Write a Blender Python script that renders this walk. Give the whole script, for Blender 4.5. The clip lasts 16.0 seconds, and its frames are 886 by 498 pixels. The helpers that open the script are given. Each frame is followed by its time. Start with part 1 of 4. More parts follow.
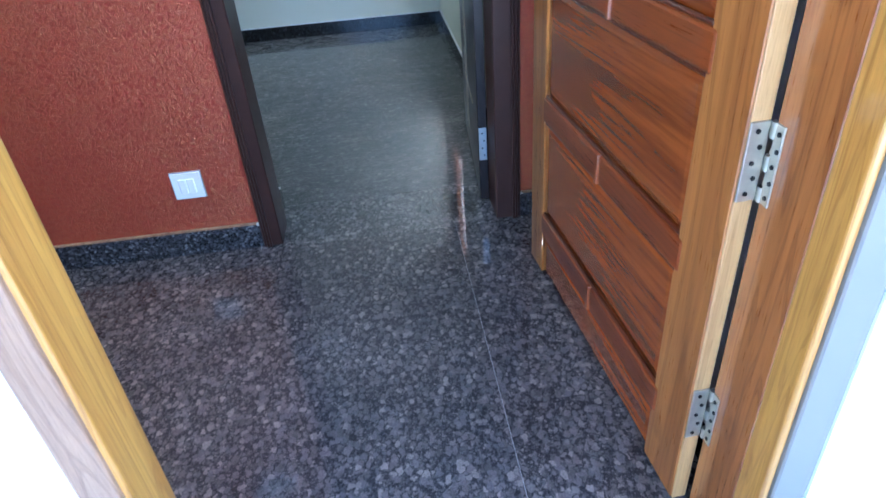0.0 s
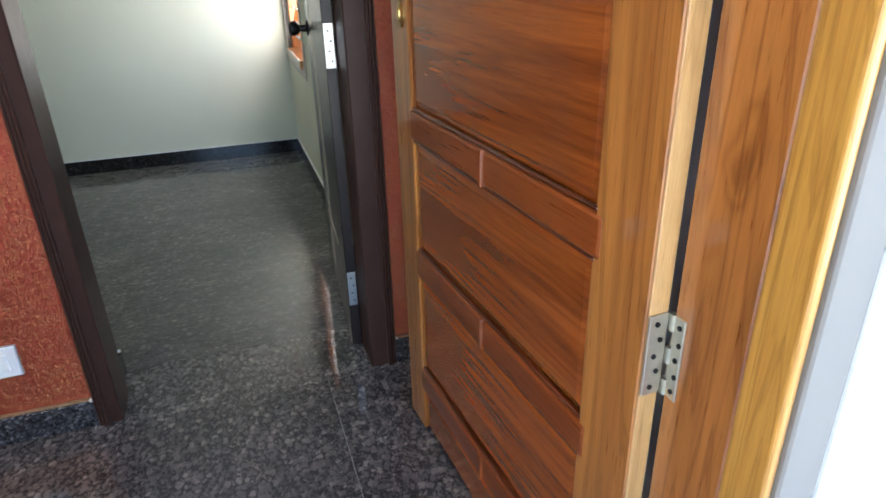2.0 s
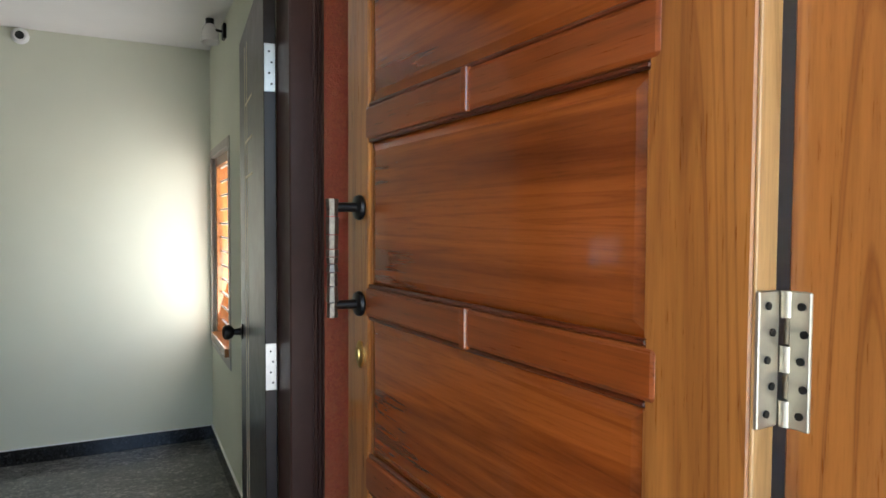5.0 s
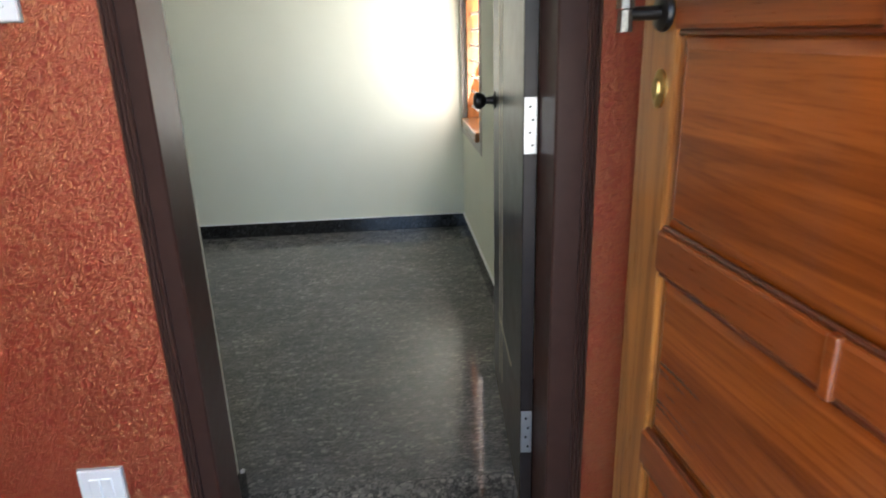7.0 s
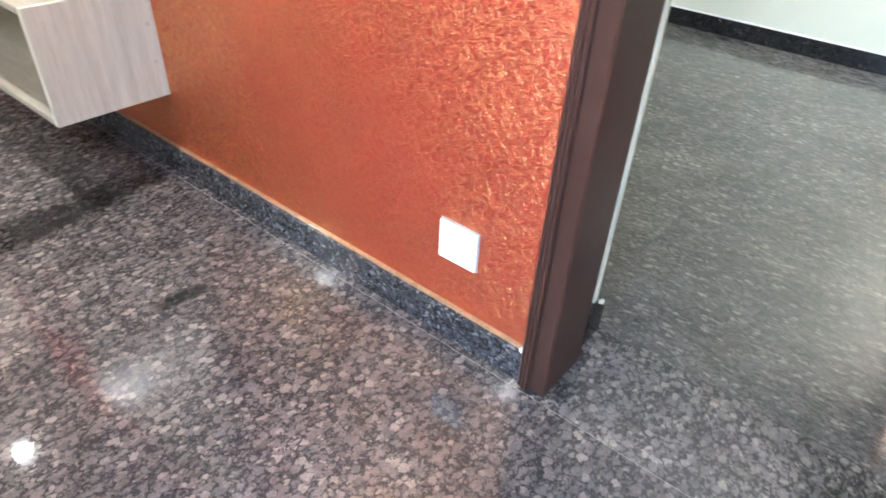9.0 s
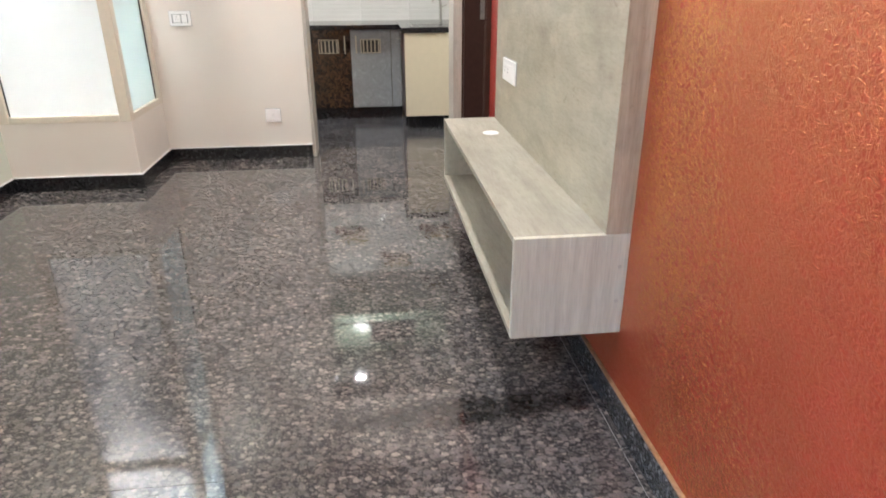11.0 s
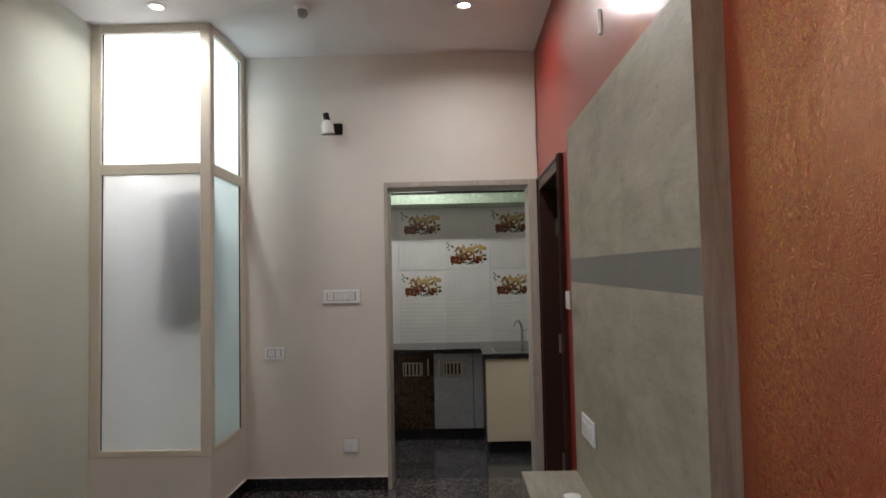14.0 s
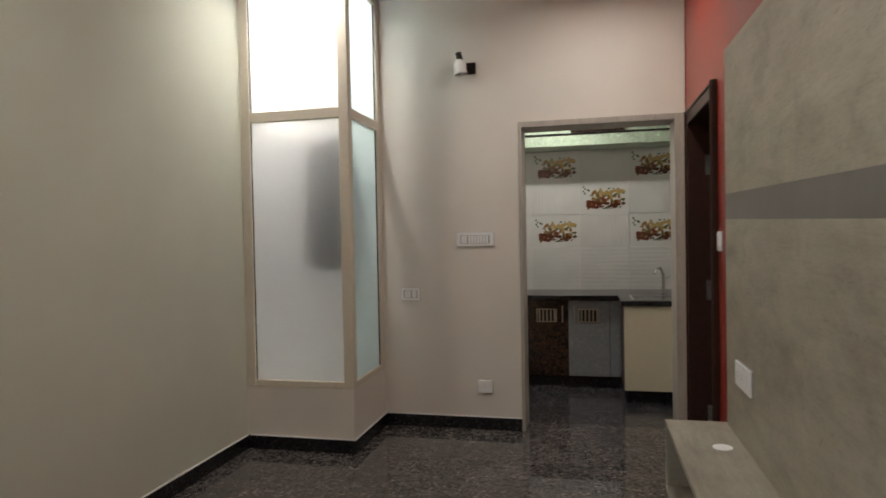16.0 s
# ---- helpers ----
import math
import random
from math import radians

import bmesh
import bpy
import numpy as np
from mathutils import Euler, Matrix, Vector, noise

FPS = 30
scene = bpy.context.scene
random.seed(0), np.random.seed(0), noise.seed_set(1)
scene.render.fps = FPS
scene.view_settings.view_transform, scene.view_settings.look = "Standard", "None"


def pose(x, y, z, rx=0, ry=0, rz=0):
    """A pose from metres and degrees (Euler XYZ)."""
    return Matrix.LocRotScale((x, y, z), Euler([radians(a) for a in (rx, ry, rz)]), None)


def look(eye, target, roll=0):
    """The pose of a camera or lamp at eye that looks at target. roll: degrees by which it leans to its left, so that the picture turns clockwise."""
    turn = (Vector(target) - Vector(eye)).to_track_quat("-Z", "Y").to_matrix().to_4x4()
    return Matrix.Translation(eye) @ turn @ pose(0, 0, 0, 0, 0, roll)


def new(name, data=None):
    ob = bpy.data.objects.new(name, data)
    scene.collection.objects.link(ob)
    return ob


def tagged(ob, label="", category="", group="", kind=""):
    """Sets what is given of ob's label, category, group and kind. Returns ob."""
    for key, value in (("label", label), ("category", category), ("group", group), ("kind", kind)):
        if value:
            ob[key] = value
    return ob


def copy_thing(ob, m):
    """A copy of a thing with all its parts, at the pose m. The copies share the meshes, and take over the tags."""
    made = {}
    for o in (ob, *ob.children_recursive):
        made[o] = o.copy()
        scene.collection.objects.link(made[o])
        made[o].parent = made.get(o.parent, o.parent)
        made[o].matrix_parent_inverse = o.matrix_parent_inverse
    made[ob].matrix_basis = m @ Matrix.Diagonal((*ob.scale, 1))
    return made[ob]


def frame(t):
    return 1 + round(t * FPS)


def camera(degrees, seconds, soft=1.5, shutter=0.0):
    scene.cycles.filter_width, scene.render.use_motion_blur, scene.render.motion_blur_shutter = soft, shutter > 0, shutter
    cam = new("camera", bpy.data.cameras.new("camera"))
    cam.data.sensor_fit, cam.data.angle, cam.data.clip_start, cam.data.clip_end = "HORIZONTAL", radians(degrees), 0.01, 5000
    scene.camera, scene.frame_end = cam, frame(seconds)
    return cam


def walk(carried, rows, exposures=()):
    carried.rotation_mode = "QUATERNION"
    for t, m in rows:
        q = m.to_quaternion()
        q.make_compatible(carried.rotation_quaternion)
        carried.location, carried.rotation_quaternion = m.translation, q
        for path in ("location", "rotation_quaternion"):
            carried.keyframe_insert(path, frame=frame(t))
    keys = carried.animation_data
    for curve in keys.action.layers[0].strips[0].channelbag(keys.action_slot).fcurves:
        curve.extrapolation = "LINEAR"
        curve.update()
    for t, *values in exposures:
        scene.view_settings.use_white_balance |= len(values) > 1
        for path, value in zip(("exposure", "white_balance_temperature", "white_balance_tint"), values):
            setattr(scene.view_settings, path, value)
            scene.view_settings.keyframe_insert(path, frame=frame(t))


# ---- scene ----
cam = camera(69.6, 16.0, soft=1.6, shutter=0.2)
PATH = [
    (0, (0.416, -1.963, 1.191), (0.537, -0.301, 0.085), -4.7),
    (0.5, (0.456, -1.945, 1.221), (0.609, -0.221, 0.219), -4.1),
    (1, (0.497, -1.928, 1.236), (0.7, -0.167, 0.311), -4.5),
    (1.5, (0.496, -1.882, 1.242), (0.849, -0.113, 0.378), -3.0),
    (2, (0.438, -1.781, 1.249), (1.008, -0.058, 0.41), -1.5),
    (2.5, (0.377, -1.702, 1.264), (1.149, -0.009, 0.532), -1.1),
    (3, (0.377, -1.659, 1.301), (1.255, 0.061, 0.782), -1.0),
    (3.5, (0.386, -1.641, 1.368), (1.305, 0.127, 1.2), -0.1),
    (3.7, (0.388, -1.636, 1.393), (1.323, 0.13, 1.325), -0.0),
    (5.8, (0.446, -1.5, 1.398), (1.201, 0.349, 1.287), 0.0),
    (6, (0.461, -1.469, 1.369), (1.15, 0.401, 1.202), -0.5),
    (6.5, (0.477, -1.396, 1.297), (0.924, 0.51, 0.89), -3.0),
    (7, (0.437, -1.271, 1.22), (0.577, 0.617, 0.575), -1.8),
    (7.5, (0.385, -1.169, 1.173), (0.256, 0.645, 0.342), -1.5),
    (8, (0.406, -1.011, 1.116), (-0.09, 0.641, 0.104), 0.1),
    (8.5, (0.429, -0.904, 1.082), (-0.304, 0.538, -0.094), 0.1),
    (9, (0.372, -0.873, 1.042), (-0.617, 0.397, -0.145), 3.2),
    (9.5, (0.299, -0.808, 1.038), (-0.917, 0.211, -0.179), 6.4),
    (10, (0.253, -0.756, 1.057), (-1.243, -0.084, -0.086), 3.3),
    (10.2, (0.244, -0.739, 1.09), (-1.344, -0.216, -0.008), 3.7),
    (12.3, (0.061, -0.637, 1.291), (-1.897, -0.629, 0.883), -2.8),
    (12.5, (0.058, -0.634, 1.307), (-1.91, -0.621, 0.951), -2.6),
    (13, (0.056, -0.628, 1.366), (-1.935, -0.648, 1.179), -0.8),
    (13.5, (0.057, -0.622, 1.412), (-1.943, -0.644, 1.38), -0.5),
    (14, (0.044, -0.605, 1.448), (-1.953, -0.642, 1.549), -1.2),
    (14.5, (0.041, -0.583, 1.476), (-1.948, -0.631, 1.681), -1.9),
    (15, (0.047, -0.579, 1.48), (-1.938, -0.654, 1.713), -2.0),
    (15.5, (0.029, -0.592, 1.448), (-1.958, -0.801, 1.532), -1.9),
    (16, (-0.032, -0.634, 1.39), (-1.981, -1.08, 1.346), -1.1),
]
walk(cam, [(t, look(eye, target, roll)) for t, eye, target, roll in PATH],
     exposures=[(0.0, 3.45, 4800, 10), (0.6, 3.5, 4950, 10), (1.0, 3.38, 5800, 10), (1.5, 3.05, 6150, 10), (2.5, 3.25, 6300, 10), (3.5, 3.1, 6500, 10), (5.8, 2.7, 6400, 10), (7.0, 3.35, 6600, 12), (8.0, 4.1, 6500, 10),
                (9.3, 4.98, 6300, 11), (10.2, 4.72, 6300, 10), (12.3, 3.6, 6500, 12), (13.0, 2.97, 6500, 12), (14.0, 2.42, 6500, 12), (15.0, 2.25, 6500, 12), (15.5, 2.3, 6700, 13), (16.0, 2.4, 7000, 12)])

# ---- world, sun, large lights ----
world = bpy.data.worlds.new("world")
scene.world = world
world.use_nodes = True
wn = world.node_tree
sky = wn.nodes.new("ShaderNodeTexSky")
sky.sky_type = "NISHITA"
sky.sun_disc = False
sky.sun_elevation, sky.sun_rotation = radians(60), radians(18)
wn.links.new(sky.outputs[0], wn.nodes["Background"].inputs[0])
wn.nodes["Background"].inputs[1].default_value = 0.15


def lamp(name, kind, m, energy, color=(1, 1, 1), size=0.1, size_y=None, spread=None):
    data = bpy.data.lights.new(name, kind)
    data.energy, data.color = energy, color
    if kind == "AREA":
        data.shape = "RECTANGLE" if size_y else "DISK"
        data.size = size
        if size_y:
            data.size_y = size_y
        if spread:
            data.spread = radians(spread)
    if kind == "SUN":
        data.angle = radians(0.6)
    ob = new(name, data)
    ob.matrix_world = m
    return ob


SUN_EL, SUN_AZ = radians(60), radians(18)
sun_from = Vector((math.sin(SUN_AZ) * math.cos(SUN_EL), math.cos(SUN_AZ) * math.cos(SUN_EL), math.sin(SUN_EL)))
lamp("sun", "SUN", look(sun_from * 20, (0, 0, 0)), 5.0, (1, 0.95, 0.88))
# lit downlights; the pair at x -1.35 is unseen, added by symmetry as fill
for x, y in ((-3.60, -2.33), (-3.70, -0.52), (-1.35, -2.33), (-1.35, -0.52)):
    lamp("downlight_lamp", "AREA", look((x, y, 3.07), (x, y, 0)), (1.35 if y < -1 else 1.7) if x < -2 else (1.3 if y < -1 else 1.8), (1, 0.985, 0.97), 0.09, None, 165)
# daylight in the opening of the bedroom window
lamp("window_daylight", "AREA", pose(1.030, 2.325, 1.24, 106, 0, 90), 1.95, (0.98, 1.0, 0.97), 0.62, 1.02)
lamp("kitchen_lamp", "AREA", look((-5.5, -0.9, 2.66), (-5.5, -0.9, 0)), 2.4, (1, 0.98, 0.95), 0.12)


# ---- materials ----
class Mat:
    def __init__(self, name, rough=0.5, metal=0.0, spec=0.5):
        self.m = bpy.data.materials.new(name)
        self.m.use_nodes = True
        self.nt = self.m.node_tree
        self.b = self.nt.nodes["Principled BSDF"]
        self.b.inputs["Roughness"].default_value = rough
        self.b.inputs["Metallic"].default_value = metal
        self.b.inputs["Specular IOR Level"].default_value = spec
        self.tc = None

    def node(self, kind, **values):
        n = self.nt.nodes.new(kind)
        for k, v in values.items():
            n.inputs[k].default_value = v
        return n

    def link(self, a, b):
        self.nt.links.new(a, b)

    def coords(self, scale=(1, 1, 1), rot=(0, 0, 0), which="Object", shuffle=False):
        t = self.node("ShaderNodeTexCoord")
        mp = self.node("ShaderNodeMapping")
        mp.inputs["Scale"].default_value = scale
        mp.inputs["Rotation"].default_value = [radians(r) for r in rot]
        self.link(t.outputs[which], mp.inputs["Vector"])
        if shuffle:
            info = self.node("ShaderNodeObjectInfo")
            mul = self.node("ShaderNodeVectorMath")
            mul.operation = "SCALE"
            mul.inputs[0].default_value = (37.0, 23.0, 51.0)
            self.link(info.outputs["Random"], mul.inputs["Scale"])
            self.link(mul.outputs[0], mp.inputs["Location"])
        return mp.outputs[0]

    def noise(self, vec, scale, detail=4, rough=0.55, dist=0.0):
        n = self.node("ShaderNodeTexNoise", Scale=scale, Detail=detail, Roughness=rough, Distortion=dist)
        self.link(vec, n.inputs["Vector"])
        return n.outputs["Fac"]

    def voronoi(self, vec, scale, out="Color", feature="F1"):
        n = self.node("ShaderNodeTexVoronoi", Scale=scale)
        n.feature = feature
        self.link(vec, n.inputs["Vector"])
        return n.outputs[out]

    def scaled(self, value, by):
        n = self.node("ShaderNodeMath")
        n.operation = "MULTIPLY"
        n.inputs[1].default_value = by
        self.link(value, n.inputs[0])
        return n.outputs[0]

    def ramp(self, fac, stops):
        n = self.node("ShaderNodeValToRGB")
        e = n.color_ramp.elements
        while len(e) < len(stops):
            e.new(0.5)
        for el, (p, c) in zip(e, stops):
            el.position, el.color = p, (*c, 1) if len(c) == 3 else c
        self.link(fac, n.inputs["Fac"])
        return n.outputs["Color"]

    def mix(self, fac, a, b, mode="MIX"):
        n = self.node("ShaderNodeMix")
        n.data_type, n.blend_type = "RGBA", mode
        for sock, v in ((n.inputs[0], fac), (n.inputs[6], a), (n.inputs[7], b)):
            if isinstance(v, (int, float)):
                sock.default_value = v
            elif isinstance(v, tuple):
                sock.default_value = (*v, 1)
            else:
                self.link(v, sock)
        return n.outputs[2]

    def color(self, c):
        if isinstance(c, tuple):
            self.b.inputs["Base Color"].default_value = (*c, 1)
        else:
            self.link(c, self.b.inputs["Base Color"])
        return self

    def roughness(self, fac, lo, hi):
        n = self.node("ShaderNodeMapRange")
        n.inputs["To Min"].default_value, n.inputs["To Max"].default_value = lo, hi
        self.link(fac, n.inputs["Value"])
        self.link(n.outputs[0], self.b.inputs["Roughness"])
        return self

    def bump(self, height, strength=0.2, distance=0.01):
        n = self.node("ShaderNodeBump", Strength=strength, Distance=distance)
        self.link(height, n.inputs["Height"])
        self.link(n.outputs[0], self.b.inputs["Normal"])
        return self


def teak(name, light, dark, scale, rot=(0, 0, 0), rough=0.28, wave=0.8, cut=0.6, knots=0.0):
    k = Mat(name, rough)
    v = k.coords(scale, rot, shuffle=True)
    broad = k.noise(v, 4, 4, 0.6, wave)
    mid = tuple((a + b) / 2 for a, b in zip(light, dark))
    c = k.ramp(broad, [(0.28, dark), (0.45, mid), (0.6, light), (0.8, mid)])
    # growth rings: thin darker lines that follow a slow swell
    swell = k.noise(v, 2.2, 2, 0.45, wave * 0.5)
    turns = k.node("ShaderNodeMath")
    turns.operation = "MULTIPLY"
    turns.inputs[1].default_value = 95.0
    k.link(swell, turns.inputs[0])
    sine = k.node("ShaderNodeMath")
    sine.operation = "SINE"
    k.link(turns.outputs[0], sine.inputs[0])
    c = k.mix(cut, c, k.ramp(sine.outputs[0], [(0.0, (1.04, 1.04, 1.04)), (0.62, (1, 1, 1)), (0.9, (0.66, 0.58, 0.5)), (1.0, (0.8, 0.74, 0.68))]), "MULTIPLY")
    # pores: short fine streaks
    pores = k.noise(v, 75, 4, 0.7)
    c = k.mix(0.36, c, k.ramp(pores, [(0.34, (0.42, 0.34, 0.28)), (0.44, (0.84, 0.8, 0.76)), (0.56, (1.02, 1.02, 1.02)), (0.7, (1.16, 1.14, 1.1))]), "MULTIPLY")
    streak = k.noise(v, 15, 3, 0.55, 0.3)
    c = k.mix(0.25, c, k.ramp(streak, [(0.32, (0.62, 0.55, 0.48)), (0.48, (1, 1, 1)), (0.66, (1.18, 1.15, 1.1))]), "MULTIPLY")
    if knots:
        kv = k.coords((4.5, 4.5, 2.2), (0, 0, 20), shuffle=True)
        wob = k.node("ShaderNodeVectorMath")
        wob.operation = "MULTIPLY_ADD"
        wn2 = k.node("ShaderNodeTexNoise", Scale=3.0, Detail=2.0)
        k.link(kv, wn2.inputs["Vector"])
        k.link(wn2.outputs["Color"], wob.inputs[0])
        wob.inputs[1].default_value = (0.25, 0.25, 0.25)
        k.link(kv, wob.inputs[2])
        eye = k.voronoi(wob.outputs[0], 1.0, "Distance")
        c = k.mix(knots, c, k.ramp(eye, [(0.0, (0.25, 0.2, 0.16)), (0.06, (0.5, 0.42, 0.36)), (0.09, (0.95, 0.93, 0.9)), (0.115, (0.66, 0.6, 0.54)), (0.15, (1, 1, 1))]), "MULTIPLY")
    k.color(c).roughness(pores, rough * 0.8, rough * 1.3).bump(pores, 0.06, 0.002)
    k.b.inputs["Coat Weight"].default_value = 0.9
    k.b.inputs["Coat Roughness"].default_value = 0.06
    return k.m


M = {}
M["teak_panel"] = teak("teak_panel", (0.36, 0.092, 0.015), (0.165, 0.036, 0.007), (0.13, 2.4, 3.0), (0, 6, 0), 0.22, wave=1.0, cut=0.5)
M["teak_rail"] = teak("teak_rail", (0.27, 0.064, 0.011), (0.14, 0.029, 0.006), (0.13, 2.4, 3.4), cut=0.4)
M["teak_stile"] = teak("teak_stile", (0.47, 0.19, 0.041), (0.25, 0.080, 0.015), (4.2, 4.2, 0.16), cut=0.8, knots=0.7)
M["teak_jamb"] = teak("teak_jamb", (0.43, 0.163, 0.036), (0.21, 0.064, 0.013), (3.6, 3.6, 0.2), wave=1.2, cut=0.85, knots=0.7)
# near-black teak that paints the shadow lines beside the door rails
M["teak_shadow_line"] = teak("teak_shadow_line", (0.12, 0.024, 0.006), (0.05, 0.010, 0.003), (0.3, 3, 3))
M["teak_pale"] = teak("teak_pale", (0.58, 0.30, 0.055), (0.42, 0.185, 0.03), (8, 8, 0.3), rough=0.4)
M["teak_edge"] = teak("teak_edge", (0.60, 0.36, 0.14), (0.44, 0.24, 0.085), (5, 5, 0.25), rough=0.4)
M["teak_tan"] = teak("teak_tan", (0.36, 0.215, 0.12), (0.25, 0.135, 0.07), (5, 5, 0.5), rough=0.5)


def plaster(name, col, var=0.04):
    k = Mat(name, 0.75, spec=0.3)
    v = k.coords()
    big = k.noise(v, 1.3, 3)
    fine = k.noise(v, 160, 3)
    dk = tuple(c * (1 - var * 2) for c in col)
    k.color(k.ramp(big, [(0.3, dk), (0.7, col)])).bump(fine, 0.06, 0.002)
    return k.m


M["cream_wall"] = plaster("cream_wall_paint", (0.81, 0.765, 0.70))
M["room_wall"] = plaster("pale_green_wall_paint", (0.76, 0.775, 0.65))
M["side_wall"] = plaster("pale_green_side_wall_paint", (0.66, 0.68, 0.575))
M["white_ceiling"] = plaster("white_ceiling_paint", (0.82, 0.80, 0.79))
M["outside_white"] = plaster("white_exterior_paint", (0.87, 0.87, 0.86))
M["reveal_grey"] = plaster("bare_grey_plaster", (0.23, 0.215, 0.19), 0.08)
M["concrete"] = plaster("porch_concrete", (0.5, 0.49, 0.47), 0.1)


def orange_paint():
    """Red undercoat under a combed golden glaze: curled strands stand proud and catch the light."""
    k = Mat("textured_orange_paint", 0.42, spec=0.4)
    v = k.coords((1, 1, 1), (0, 24, 0))
    curl = k.node("ShaderNodeTexNoise", Scale=64, Detail=3, Roughness=0.55, Distortion=1.3)
    k.link(v, curl.inputs["Vector"])
    strand = k.ramp(curl.outputs["Fac"], [(0.36, (0, 0, 0)), (0.46, (0.6, 0.6, 0.6)), (0.50, (1, 1, 1)), (0.54, (0.6, 0.6, 0.6)), (0.64, (0, 0, 0))])
    fine = k.noise(v, 120, 4, 0.65, 0.9)
    relief = k.mix(0.35, strand, fine)
    warp = k.noise(v, 3, 4, 0.6, 0.5)
    base = k.ramp(warp, [(0.32, (0.27, 0.017, 0.013)), (0.55, (0.34, 0.024, 0.019)), (0.72, (0.39, 0.026, 0.024))])
    c = k.mix(0.5, base, k.ramp(strand, [(0.1, (0.27, 0.016, 0.014)), (0.6, (0.37, 0.030, 0.020)), (1.0, (0.46, 0.066, 0.026))]))
    c = k.mix(0.3, c, k.ramp(fine, [(0.35, (0.55, 0.45, 0.42)), (0.65, (1, 1, 1))]), "MULTIPLY")
    k.color(c).bump(relief, 0.6, 0.003).roughness(fine, 0.34, 0.5)
    k.b.inputs["Coat Weight"].default_value = 0.35
    k.b.inputs["Coat Roughness"].default_value = 0.22
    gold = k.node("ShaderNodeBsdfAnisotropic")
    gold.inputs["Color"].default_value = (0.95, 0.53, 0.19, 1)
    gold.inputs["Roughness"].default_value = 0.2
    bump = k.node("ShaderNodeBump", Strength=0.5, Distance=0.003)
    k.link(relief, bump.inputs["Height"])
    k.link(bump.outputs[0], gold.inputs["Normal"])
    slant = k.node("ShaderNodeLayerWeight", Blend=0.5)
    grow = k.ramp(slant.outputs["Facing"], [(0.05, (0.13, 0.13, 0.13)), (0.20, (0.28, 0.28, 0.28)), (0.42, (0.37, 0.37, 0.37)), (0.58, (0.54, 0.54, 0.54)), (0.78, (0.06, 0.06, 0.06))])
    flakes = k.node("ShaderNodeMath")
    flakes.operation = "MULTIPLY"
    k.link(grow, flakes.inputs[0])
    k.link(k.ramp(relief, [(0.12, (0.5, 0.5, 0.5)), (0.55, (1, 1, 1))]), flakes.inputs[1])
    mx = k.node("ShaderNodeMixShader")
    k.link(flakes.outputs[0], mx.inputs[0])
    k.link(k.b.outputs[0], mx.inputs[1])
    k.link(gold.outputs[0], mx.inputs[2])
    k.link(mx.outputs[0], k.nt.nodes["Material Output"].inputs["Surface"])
    return k.m


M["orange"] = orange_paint()


